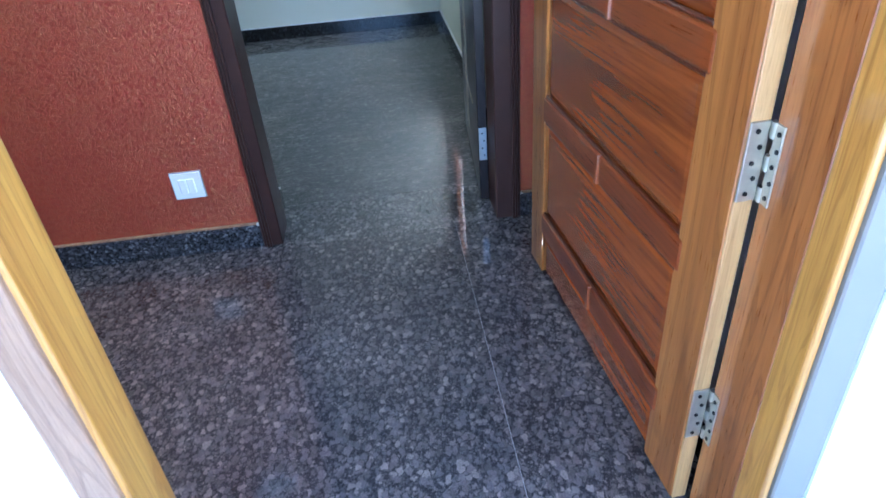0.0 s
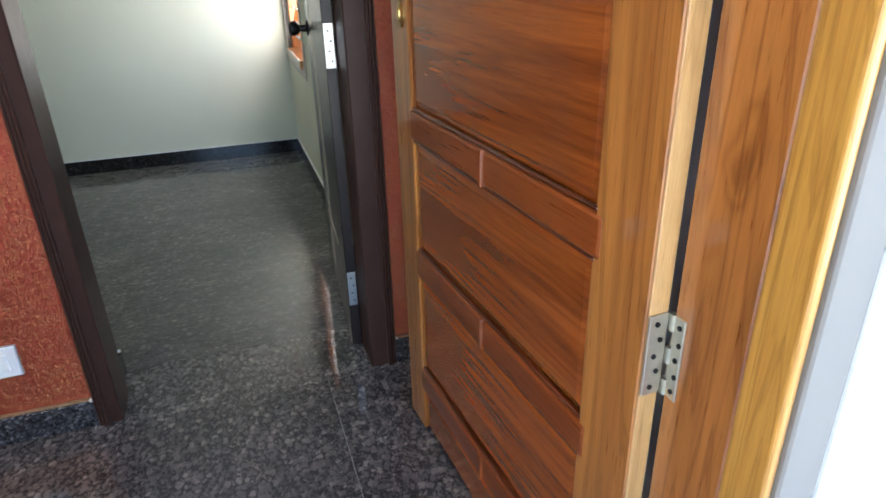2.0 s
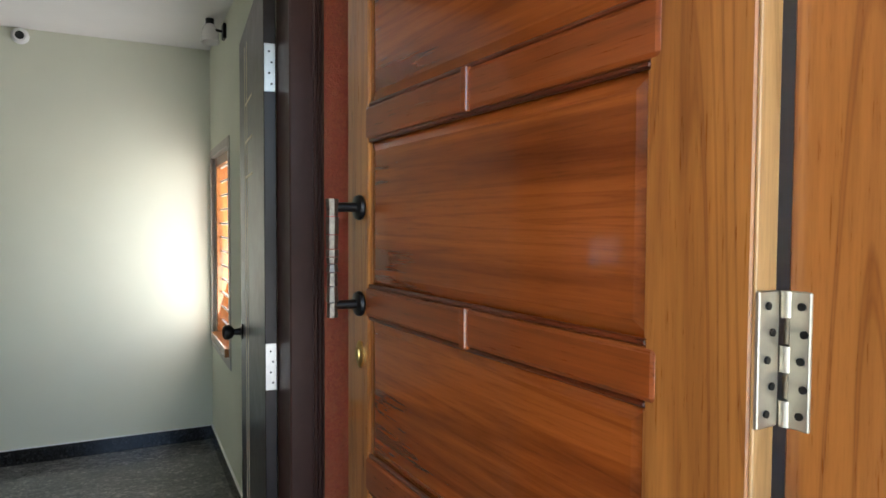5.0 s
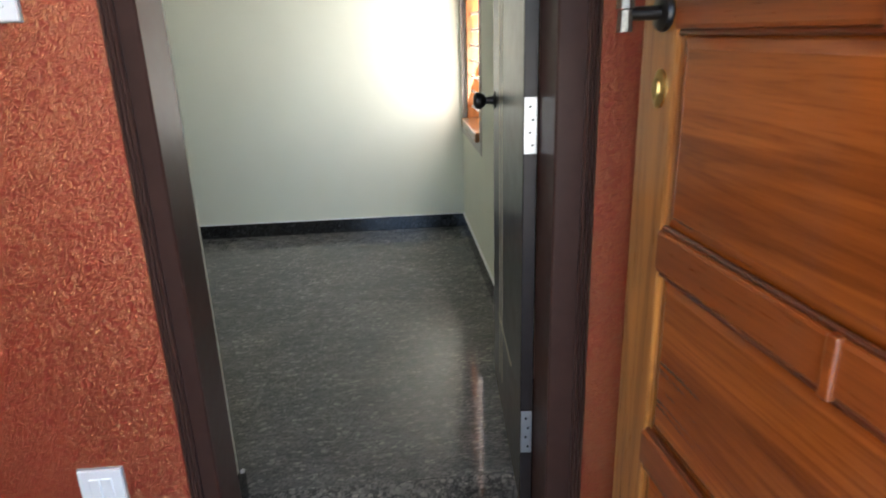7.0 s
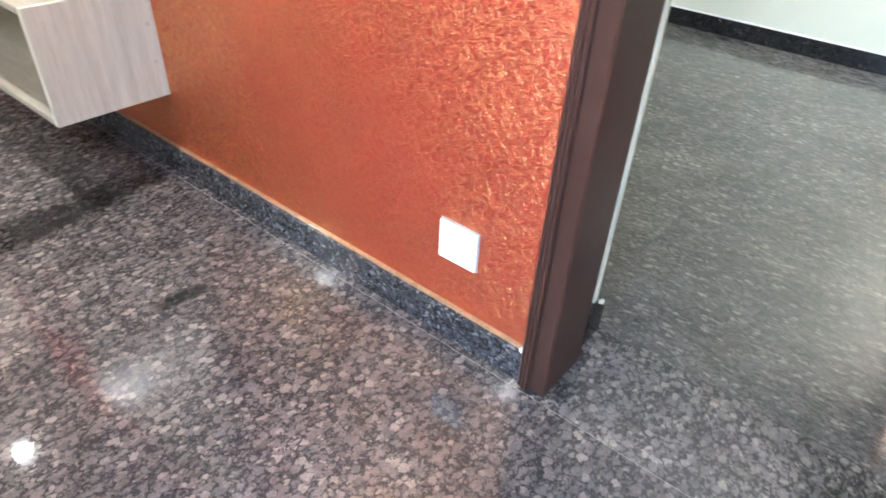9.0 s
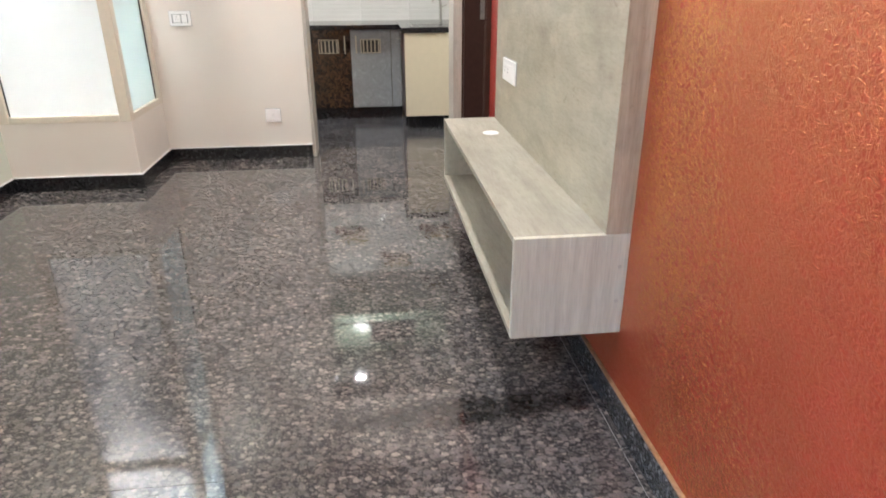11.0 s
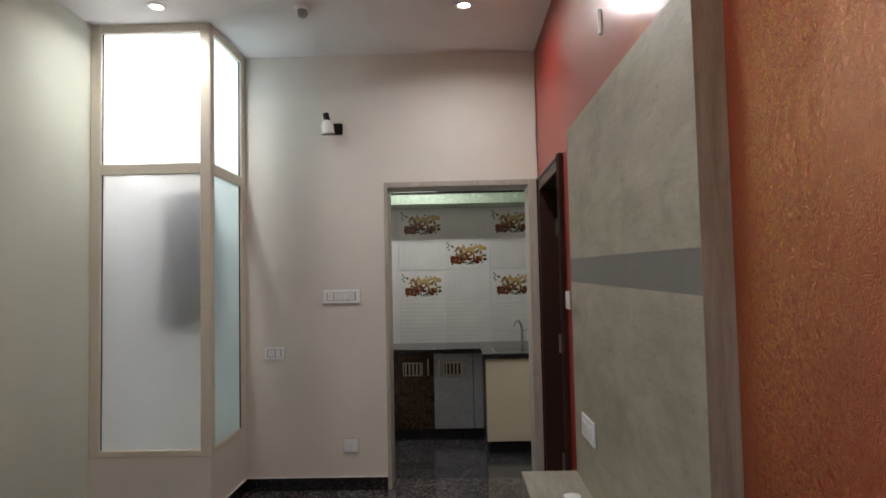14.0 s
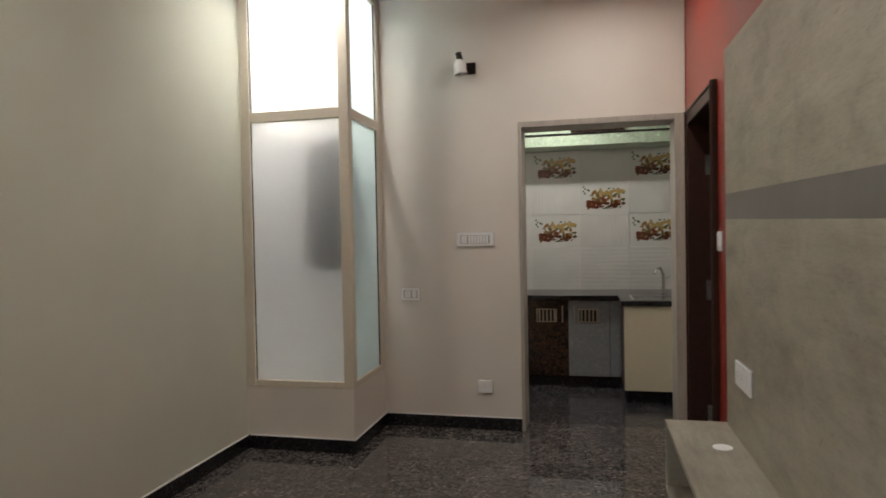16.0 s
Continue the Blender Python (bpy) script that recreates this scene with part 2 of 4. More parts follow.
def granite(name, rough, ground, bits, size=70.0, spec=0.5, stretch=(1.0, 0.8, 1.0), dark_patches=(), patch_tone=0.36):
    """Rounded pale chips of two sizes in a dark crystalline ground."""
    k = Mat(name, rough, spec=spec)
    v = k.coords(stretch, shuffle=True)
    warp = k.node("ShaderNodeTexNoise", Scale=70.0, Detail=4.0, Roughness=0.6)
    k.link(v, warp.inputs["Vector"])
    add = k.node("ShaderNodeVectorMath")
    add.operation = "MULTIPLY_ADD"
    k.link(warp.outputs["Color"], add.inputs[0])
    add.inputs[1].default_value = (0.022, 0.022, 0.022)
    k.link(v, add.inputs[2])
    w = add.outputs[0]
    crystal = k.noise(v, 300, 4, 0.7)
    drift = k.noise(v, 5, 4)
    cloud = k.noise(v, 26, 5, 0.65, 0.4)
    c = k.mix(0.8, ground, k.ramp(crystal, [(0.35, tuple(g * 0.45 for g in ground)), (0.55, tuple(g * 1.4 for g in ground)), (0.7, tuple(g * 3.2 for g in ground))]))
    for scale, reach, depth in ((size * 2.1, 0.27, 0.6), (size, 0.34, 0.9)):
        cell = k.node("ShaderNodeTexVoronoi", Scale=scale)
        k.link(w, cell.inputs["Vector"])
        rnd = k.node("ShaderNodeSeparateColor")
        k.link(cell.outputs["Color"], rnd.inputs[0])
        grow = k.node("ShaderNodeMath")
        grow.operation = "MULTIPLY_ADD"
        k.link(rnd.outputs[1], grow.inputs[0])
        grow.inputs[1].default_value = -0.45
        k.link(cell.outputs["Distance"], grow.inputs[2])
        mask = k.ramp(grow.outputs[0], [(0.0, (depth,) * 3), (reach * 0.45, (depth,) * 3), (reach, (0, 0, 0))])
        chip = k.ramp(rnd.outputs[0], [(0.0, bits[0]), (0.35, bits[1]), (0.7, bits[2]), (0.88, bits[3])])
        chip = k.mix(0.7, chip, k.ramp(crystal, [(0.34, (0.5, 0.5, 0.5)), (0.5, (1, 1, 1)), (0.66, (1.3, 1.28, 1.26))]), "MULTIPLY")
        c = k.mix(mask, c, chip)
    c = k.mix(0.5, c, k.ramp(cloud, [(0.36, (0.55, 0.55, 0.56)), (0.5, (1, 1, 1)), (0.64, (1.3, 1.28, 1.26))]), "MULTIPLY")
    c = k.mix(1.0, c, k.ramp(drift, [(0.3, (0.72, 0.72, 0.74)), (0.7, (1.14, 1.12, 1.1))]), "MULTIPLY")
    # darker patches with ragged edges
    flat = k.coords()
    for (x, y), (a, b), deg in dark_patches:
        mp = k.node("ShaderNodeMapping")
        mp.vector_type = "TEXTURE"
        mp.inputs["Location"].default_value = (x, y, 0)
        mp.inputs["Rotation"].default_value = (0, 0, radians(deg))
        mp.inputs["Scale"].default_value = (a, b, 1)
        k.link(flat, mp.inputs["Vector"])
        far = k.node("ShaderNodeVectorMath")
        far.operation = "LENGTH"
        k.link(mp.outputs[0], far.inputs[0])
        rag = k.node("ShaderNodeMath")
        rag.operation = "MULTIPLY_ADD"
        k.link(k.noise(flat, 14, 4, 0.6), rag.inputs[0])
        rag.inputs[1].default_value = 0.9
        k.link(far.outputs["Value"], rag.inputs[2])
        c = k.mix(1.0, c, k.ramp(k.scaled(rag.outputs[0], 0.5), [(0.5, (patch_tone, patch_tone + 0.01, patch_tone + 0.02)), (0.74, (1, 1, 1))]), "MULTIPLY")
    k.color(c).roughness(drift, rough * 0.75, rough * 1.5)
    return k.m


M["granite"] = granite("brown_speckled_granite", 0.03, (0.036, 0.035, 0.036),
                       [(0.098, 0.090, 0.086), (0.165, 0.147, 0.139), (0.12, 0.116, 0.117), (0.25, 0.22, 0.20)], 66.0,
                       dark_patches=(((-1.385, -0.46), (0.085, 0.45), 3), ((-0.835, -0.345), (0.028, 0.085), -8)))
M["granite_sill"] = granite("grey_brown_speckled_granite", 0.03, (0.045, 0.044, 0.043),
                            [(0.13, 0.122, 0.115), (0.23, 0.212, 0.195), (0.16, 0.155, 0.152), (0.32, 0.29, 0.265)], 70.0, dark_patches=(((0.60, 0.13), (0.17, 0.12), 0),), patch_tone=0.6)
M["granite_room"] = granite("grey_speckled_granite", 0.07, (0.078, 0.077, 0.072),
                            [(0.12, 0.117, 0.108), (0.18, 0.173, 0.158), (0.13, 0.128, 0.122), (0.28, 0.265, 0.235)], 85.0, 0.35, (0.6, 1.2, 1.0))
M["granite_black"] = granite("black_granite", 0.14, (0.008, 0.008, 0.009),
                             [(0.014, 0.014, 0.015), (0.028, 0.028, 0.03), (0.02, 0.02, 0.022), (0.05, 0.05, 0.052)])
M["granite_dark"] = granite("black_granite_skirting", 0.14, (0.012, 0.012, 0.014),
                            [(0.04, 0.04, 0.046), (0.09, 0.09, 0.10), (0.06, 0.06, 0.068), (0.2, 0.2, 0.21)], 110.0)


def plain(name, col, rough=0.5, metal=0.0, grain=0.0, scale=60, spec=0.5):
    k = Mat(name, rough, metal, spec)
    if grain:
        n = k.noise(k.coords(), scale, 4)
        k.color(k.ramp(n, [(0.3, tuple(c * (1 - grain) for c in col)), (0.7, col)]))
        k.roughness(n, rough * 0.8, min(1, rough * 1.25))
    else:
        k.color(col)
    return k.m


M["dark_paint"] = plain("dark_brown_gloss_paint", (0.055, 0.026, 0.02), 0.34, 0, 0.2, 25, 0.22)
M["dark_leaf"] = plain("dark_brown_laminate", (0.024, 0.017, 0.015), 0.3, 0, 0.25, 18, 0.25)
M["white_plastic"] = plain("white_plastic", (0.9, 0.9, 0.9), 0.3)
M["grey_plastic"] = plain("grey_plastic", (0.35, 0.35, 0.36), 0.4)
M["vent_grey"] = plain("dark_grey_paint", (0.015, 0.016, 0.018), 0.6)
M["filler"] = plain("dark_joint_filler", (0.09, 0.09, 0.088), 0.7, 0, 0.3, 40)
M["filler_pale"] = plain("pale_joint_filler", (0.40, 0.39, 0.38), 0.7, 0, 0.3, 40)
M["filler_white"] = plain("rough_white_filler", (0.72, 0.69, 0.66), 0.8, 0, 0.25, 80)
M["steel"] = plain("brushed_steel", (0.45, 0.45, 0.43), 0.32, 0.9, 0.12, 90)
M["nickel"] = plain("satin_nickel", (0.60, 0.56, 0.45), 0.35, 0.85, 0.15, 70)
M["aged_nickel"] = plain("aged_nickel", (0.22, 0.19, 0.155), 0.3, 0.85, 0.5, 120)
M["black_metal"] = plain("black_bronze_metal", (0.02, 0.018, 0.016), 0.35, 0.6)
M["brass"] = plain("brass", (0.6, 0.42, 0.14), 0.3, 0.95)
M["black_gap"] = plain("black_rubber_gap", (0.01, 0.01, 0.011), 0.6)
M["beige_frame"] = plain("beige_powder_coat", (0.71, 0.655, 0.55), 0.45, 0, 0.05, 40)
M["grille"] = plain("cream_painted_rod", (0.82, 0.78, 0.74), 0.4)
M["cream_lam"] = plain("cream_laminate", (0.75, 0.68, 0.52), 0.35, 0, 0.04, 20)
M["black_stone"] = plain("black_polished_stone", (0.015, 0.015, 0.017), 0.12, 0, 0.3, 60)
M["gold_line"] = plain("gold_inlay", (0.72, 0.62, 0.44), 0.4, 0.0)


def laminate(name, light, dark, scale, rot=(0, 0, 0), rough=0.45, cloud=0.0):
    k = Mat(name, rough, spec=0.4)
    v = k.coords(scale, rot, shuffle=True)
    a = k.noise(v, 5, 6, 0.65, 0.2)
    b = k.noise(v, 45, 4, 0.65)
    c = k.ramp(a, [(0.28, dark), (0.5, tuple((p + q) / 2 for p, q in zip(light, dark))), (0.72, light)])
    c = k.mix(0.4, c, k.ramp(b, [(0.3, (0.6, 0.58, 0.55)), (0.5, (0.95, 0.95, 0.95)), (0.7, (1.08, 1.08, 1.08))]), "MULTIPLY")
    if cloud:
        w = k.coords((0.8, 1, 1.3), shuffle=True)
        c = k.mix(cloud, c, k.ramp(k.noise(w, 4.5, 7, 0.62, 0.8), [(0.3, (0.72, 0.70, 0.68)), (0.5, (1, 1, 1)), (0.7, (1.16, 1.16, 1.14))]), "MULTIPLY")
        marks = k.noise(w, 17, 3, 0.5, 1.6)
        c = k.mix(cloud * 0.6, c, k.ramp(marks, [(0.26, (0.55, 0.5, 0.46)), (0.34, (1, 1, 1))]), "MULTIPLY")
    k.color(c).bump(b, 0.04, 0.001)
    return k.m


M["lam_panel"] = laminate("grey_wood_laminate", (0.44, 0.408, 0.325), (0.315, 0.285, 0.215), (0.6, 1, 2.6), (0, 3, 0), cloud=0.75)
M["lam_bench"] = laminate("grey_wood_laminate_bench", (0.40, 0.375, 0.31), (0.26, 0.24, 0.19), (0.5, 3.2, 3), cloud=0.4)
M["lam_edge"] = laminate("brown_grey_wood_edge", (0.50, 0.43, 0.33), (0.29, 0.24, 0.175), (5, 5, 0.4), cloud=0.5)
M["lam_inner"] = laminate("pale_grey_laminate", (0.52, 0.51, 0.44), (0.42, 0.41, 0.35), (1.0, 1.0, 1.0))
M["lam_end"] = laminate("pale_striped_laminate", (0.66, 0.655, 0.56), (0.46, 0.45, 0.37), (5, 7, 0.35))
M["band_grey"] = plain("dark_grey_laminate", (0.205, 0.192, 0.175), 0.4, 0, 0.3, 6)
M["stone_frame"] = laminate("grey_brown_opening_trim", (0.54, 0.505, 0.45), (0.40, 0.365, 0.32), (3, 3, 0.6))


def marble(name, ground, vein, rough=0.15):
    k = Mat(name, rough)
    v = k.coords()
    n = k.noise(v, 14, 6, 0.6, 1.6)
    c = k.ramp(n, [(0.46, ground), (0.5, vein), (0.53, ground), (0.8, tuple(g * 1.8 for g in ground))])
    k.color(c)
    return k.m


M["dark_marble"] = marble("brown_marble_laminate", (0.018, 0.010, 0.007), (0.11, 0.06, 0.03), 0.2)
M["grey_marble"] = marble("blue_grey_stone_laminate", (0.23, 0.245, 0.255), (0.29, 0.305, 0.32), 0.3)
M["green_marble"] = marble("pale_green_marble", (0.42, 0.55, 0.42), (0.6, 0.7, 0.58), 0.2)


def glazed_tile():
    k = Mat("white_glazed_tile", 0.12)
    v = k.coords(shuffle=False)
    n = k.noise(v, 3, 2)
    k.color(k.ramp(n, [(0.3, (0.58, 0.60, 0.59)), (0.7, (0.66, 0.67, 0.66))]))
    return k.m


M["tile"] = glazed_tile()
M["tile_print"] = [plain("print_ochre", (0.32, 0.18, 0.055), 0.2, 0, 0.5, 70), plain("print_brown", (0.11, 0.035, 0.016), 0.2, 0, 0.5, 60),
                   plain("print_yellow", (0.50, 0.36, 0.14), 0.2, 0, 0.3, 80), plain("print_red", (0.2, 0.05, 0.03), 0.2, 0, 0.5, 70),
                   plain("print_green", (0.10, 0.14, 0.06), 0.2, 0, 0.5, 90)]


def frosted(name, col):
    k = Mat(name, 0.56)
    k.b.inputs["Base Color"].default_value = (*col, 1)
    k.b.inputs["Transmission Weight"].default_value = 1.0
    k.b.inputs["IOR"].default_value = 1.2
    tr = k.node("ShaderNodeBsdfTranslucent")
    tr.inputs["Color"].default_value = (*col, 1)
    mx = k.node("ShaderNodeMixShader")
    mx.inputs[0].default_value = 0.4
    out = k.nt.nodes["Material Output"]
    k.link(k.b.outputs[0], mx.inputs[1])
    k.link(tr.outputs[0], mx.inputs[2])
    k.link(mx.outputs[0], out.inputs["Surface"])
    return k.m


M["frosted"] = frosted("frosted_glass", (0.97, 0.985, 0.985))
M["frosted_teal"] = frosted("blue_green_frosted_glass", (0.78, 0.90, 0.91))


def emitter(name, col, strength):
    k = Mat(name)
    k.b.inputs["Emission Color"].default_value = (*col, 1)
    k.b.inputs["Emission Strength"].default_value = strength
    return k.m


M["lit"] = emitter("lit_downlight_lens", (1, 0.97, 0.92), 4)
M["milk_glass"] = plain("milky_ribbed_glass", (0.78, 0.76, 0.73), 0.12)


# ---- geometry helpers ----
def box(bm, x0, x1, y0, y1, z0, z1, bevel=0.0, seg=1):
    r = bmesh.ops.create_cube(bm, size=1.0, matrix=Matrix.LocRotScale(
        ((x0 + x1) / 2, (y0 + y1) / 2, (z0 + z1) / 2), None, (abs(x1 - x0), abs(y1 - y0), abs(z1 - z0))))
    if bevel:
        vs = set(r["verts"])
        es = [e for e in bm.edges if e.verts[0] in vs and e.verts[1] in vs]
        bmesh.ops.bevel(bm, geom=es, offset=bevel, segments=seg, affect="EDGES", profile=0.5)
    return bm


def boxes(*specs, bevel=0.0):
    bm = bmesh.new()
    for s in specs:
        box(bm, *s, bevel=bevel)
    return bm


def tube(bm, a, b, r0, r1=None, seg=16):
    a, b = Vector(a), Vector(b)
    d = b - a
    m = Matrix.Translation((a + b) / 2) @ d.to_track_quat("Z", "Y").to_matrix().to_4x4()
    bmesh.ops.create_cone(bm, cap_ends=True, segments=seg, radius1=r0, radius2=r0 if r1 is None else r1, depth=d.length, matrix=m)
    return bm


def tubes(*specs, seg=16):
    bm = bmesh.new()
    for s in specs:
        tube(bm, *s, seg=seg)
    return bm


def lathe(profile, m=None, seg=24):
    bm = bmesh.new()
    rings = []
    for r, z in profile:
        rings.append([bm.verts.new((r * math.cos(2 * math.pi * i / seg), r * math.sin(2 * math.pi * i / seg), z)) for i in range(seg)])
    for a, b in zip(rings, rings[1:]):
        for i in range(seg):
            j = (i + 1) % seg
            bm.faces.new((a[i], a[j], b[j], b[i]))
    for ring in (rings[0], rings[-1]):
        if (ring[0].co - ring[seg // 2].co).length > 1e-5:
            bm.faces.new(ring)
    bmesh.ops.remove_doubles(bm, verts=bm.verts, dist=1e-6)
    bmesh.ops.recalc_face_normals(bm, faces=bm.faces)
    if m:
        bmesh.ops.transform(bm, matrix=m, verts=bm.verts)
    return bm


def prism(bm, pts, axis, a, b):
    """A polygon in the plane across axis (0 x, 1 y, 2 z), drawn out from a to b."""
    def at(p, v):
        q = list(p)
        q.insert(axis, v)
        return q
    lo = [bm.verts.new(at(p, a)) for p in pts]
    hi = [bm.verts.new(at(p, b)) for p in pts]
    bm.faces.new(lo)
    bm.faces.new(hi[::-1])
    n = len(pts)
    for i in range(n):
        bm.faces.new((lo[i], hi[i], hi[(i + 1) % n], lo[(i + 1) % n]))
    bmesh.ops.recalc_face_normals(bm, faces=bm.faces)
    return bm


def mesh_of(name, bm, material, smooth=False):
    me = bpy.data.meshes.new(name)
    bm.to_mesh(me)
    bm.free()
    me.materials.append(material)
    if smooth:
        for p in me.polygons:
            p.use_smooth = True
        me.set_sharp_from_angle(angle=radians(40))
    return me


def part(name, bm, material, parent=None, label="", smooth=False):
    ob = new(name, mesh_of(name, bm, material, smooth))
    ob.parent = parent
    if label:
        tagged(ob, label)
    return ob


def structure(name, bm, material, label="", category=""):
    ob = part(name, bm, material)
    return tagged(ob, label, category or name.split("_")[0], kind="structure")


def thing(name, label, category, m=None, group=""):
    ob = new(name)
    ob.empty_display_size = 0.1
    if m:
        ob.matrix_world = m
    return tagged(ob, label, category, group)


# ---- setting: sizes ----
CEIL = 3.10            # living room
ROOM_CEIL = 2.50       # bedroom
T = 0.23               # inner wall thickness
FAR = -4.50            # living side of the kitchen wall
LEFT = -2.86           # long side wall
ENTRY = -1.22          # inner face of the entrance wall
OUT = -1.395           # outer face of the entrance wall
JOG = -0.32
END = 1.01             # end wall behind the open front door
D2 = -4.295            # second dark door, offset from the first
DOOR = (-0.055, 0.833, 2.13)
PIER = 0.935           # face of the short pier between feature wall and open front door

ground = boxes((-60, 60, -60, 60, -0.35, -0.30))
structure("ground", ground, M["concrete"], "grey concrete ground outside the house", "ground")
structure("porch_floor", boxes((JOG + 0.05, 3.0, -4.5, OUT + 0.02, -0.30, -0.004)), M["concrete"], "bare concrete porch slab in front of the door", "floor")

# walls
wo = prism(bmesh.new(), [(FAR, 0), (D2 + DOOR[0], 0), (D2 + DOOR[0], DOOR[2]), (D2 + DOOR[1], DOOR[2]), (D2 + DOOR[1], 0), (DOOR[0], 0), (DOOR[0], DOOR[2]),
                         (DOOR[1], DOOR[2]), (DOOR[1], 0), (END + 0.2, 0), (END + 0.2, CEIL), (FAR, CEIL)], 1, 0, T)
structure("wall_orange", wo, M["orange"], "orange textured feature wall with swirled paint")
structure("wall_far", boxes((FAR - T, FAR, LEFT, -1.105, 0, CEIL), (FAR - T, FAR, -1.105, 0.0, 2.165, CEIL), (FAR - T, FAR, -0.004, T, 0, CEIL)),
          M["cream_wall"], "cream painted wall with the kitchen opening")
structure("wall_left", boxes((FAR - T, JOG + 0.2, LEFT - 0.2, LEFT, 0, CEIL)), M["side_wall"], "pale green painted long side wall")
structure("wall_jog", boxes((JOG, JOG + 0.2, LEFT, OUT, 0, CEIL)), M["cream_wall"], "cream painted return wall beside the entrance")
structure("wall_entry", boxes((JOG, -0.08, OUT, ENTRY, 0, CEIL), (0.985, END + 0.2, OUT, ENTRY, 0, CEIL), (-0.08, 0.985, OUT, ENTRY, 2.18, CEIL)),
          M["cream_wall"], "cream painted entrance wall round the front door")
structure("wall_outside", boxes((JOG + 0.2, -0.03, OUT - 0.012, OUT, -0.3, CEIL + 0.3), (0.998, 3.2, OUT - 0.012, OUT, -0.3, CEIL + 0.3),
                                (-0.03, 0.985, OUT - 0.012, OUT, 2.18, CEIL + 0.3)), M["outside_white"], "white painted outer face of the entrance wall")
structure("wall_end", boxes((END, END + 0.2, ENTRY, 0, 0, CEIL), (PIER, END, -0.55, -0.001, 0, CEIL)), M["cream_wall"], "cream painted end wall behind the open front door")
structure("ceiling", boxes((-3.85, END + 0.2, LEFT - 0.2, T, CEIL, CEIL + 0.15), (FAR - T, -3.85, -2.11, T, CEIL, CEIL + 0.15)), M["white_ceiling"], "plain white ceiling")
structure("wall_shaft", boxes((FAR - 0.1, -3.75, LEFT - 0.1, LEFT, CEIL, 3.3), (FAR - 0.1, FAR, LEFT, -2.11, CEIL, 3.3), (FAR - 0.1, -3.75, -2.11, -2.01, CEIL + 0.15, 3.58), (-3.85, -3.75, LEFT, -2.11, CEIL + 0.15, 3.27)), M["outside_white"], "white parapet above the light shaft")
# bedroom shell, with the window hole in its side wall
BX, BY = 0.885, 2.76
WY0, WY1, WZ0, WZ1 = 1.95, 2.70, 0.67, 1.81
structure("wall_bedroom_side", boxes((BX, BX + T, T, WY0, 0, 2.7), (BX, BX + T, WY1, BY + T, 0, 2.7), (BX, BX + T, WY0, WY1, 0, WZ0), (BX, BX + T, WY0, WY1, WZ1, 2.7)),
          M["room_wall"], "pale painted bedroom wall with the window")
structure("wall_bedroom_far", boxes((-2.6, BX, BY, BY + T, 0, 2.7)), M["room_wall"], "pale painted far wall of the bedroom")
structure("wall_bedroom_other", boxes((-2.8, -2.6, T, BY + T, 0, 2.7)), M["room_wall"], "pale painted bedroom wall")
structure("wall_bedroom_near", boxes((-2.6, DOOR[0] + 0.02, T - 0.004, T + 0.01, 0, ROOM_CEIL), (DOOR[1] - 0.02, BX, T - 0.004, T + 0.01, 0, ROOM_CEIL),
                                     (DOOR[0] + 0.02, DOOR[1] - 0.02, T - 0.004, T + 0.01, 2.11, ROOM_CEIL)), M["room_wall"], "pale painted bedroom side of the feature wall")
structure("ceiling_bedroom", boxes((-2.8, BX + T, T + 0.0, BY + T, ROOM_CEIL, ROOM_CEIL + 0.2)), M["white_ceiling"], "plain white bedroom ceiling", "ceiling")
# dark store behind the second door
structure("wall_store", boxes((-4.9, -2.8, 1.9, 2.0, 0, 2.6), (-4.9, -4.7, T, 1.9, 0, 2.6), (-3.0, -2.8, T, 1.9, 0, 2.6)), M["room_wall"], "painted walls of the unlit room")
structure("ceiling_store", boxes((-4.9, -2.8, T, 2.0, 2.6, 2.7)), M["white_ceiling"], "ceiling of the unlit room", "ceiling")
# kitchen shell
KB = -6.45
structure("wall_kitchen_back", boxes((KB - 0.2, KB, -1.8, 0.8, 0, 2.9)), M["cream_wall"], "kitchen wall behind the tiles")
structure("wall_kitchen_sides", boxes((KB, FAR - T, -2.0, -1.8, 0, 2.9), (KB, FAR - T, 0.6, 0.8, 0, 2.9), (FAR - T, FAR - T + 0.03, -2.0, LEFT, 0, 2.9), (FAR - T - 0.02, FAR, T, 0.8, 0, 2.9)),
          M["cream_wall"], "cream painted kitchen side walls")
structure("ceiling_kitchen", boxes((KB - 0.2, FAR - T, -2.0, 0.8, 2.7, 2.9)), M["white_ceiling"], "plain white kitchen ceiling", "ceiling")


def slab_field(name, mat, xs, ys, z, label, joint="filler", g=0.0008):
    base = structure(name, boxes((xs[0], xs[-1], ys[0], ys[-1], -0.30, z - 0.0012)), M[joint], label, "floor")
    for i in range(len(xs) - 1):
        for j in range(len(ys) - 1):
            bm = box(bmesh.new(), xs[i] + g, xs[i + 1] - g, ys[j] + g, ys[j + 1] - g, z - 0.001, z)
            part("granite_slab", bm, mat, base)
    return base


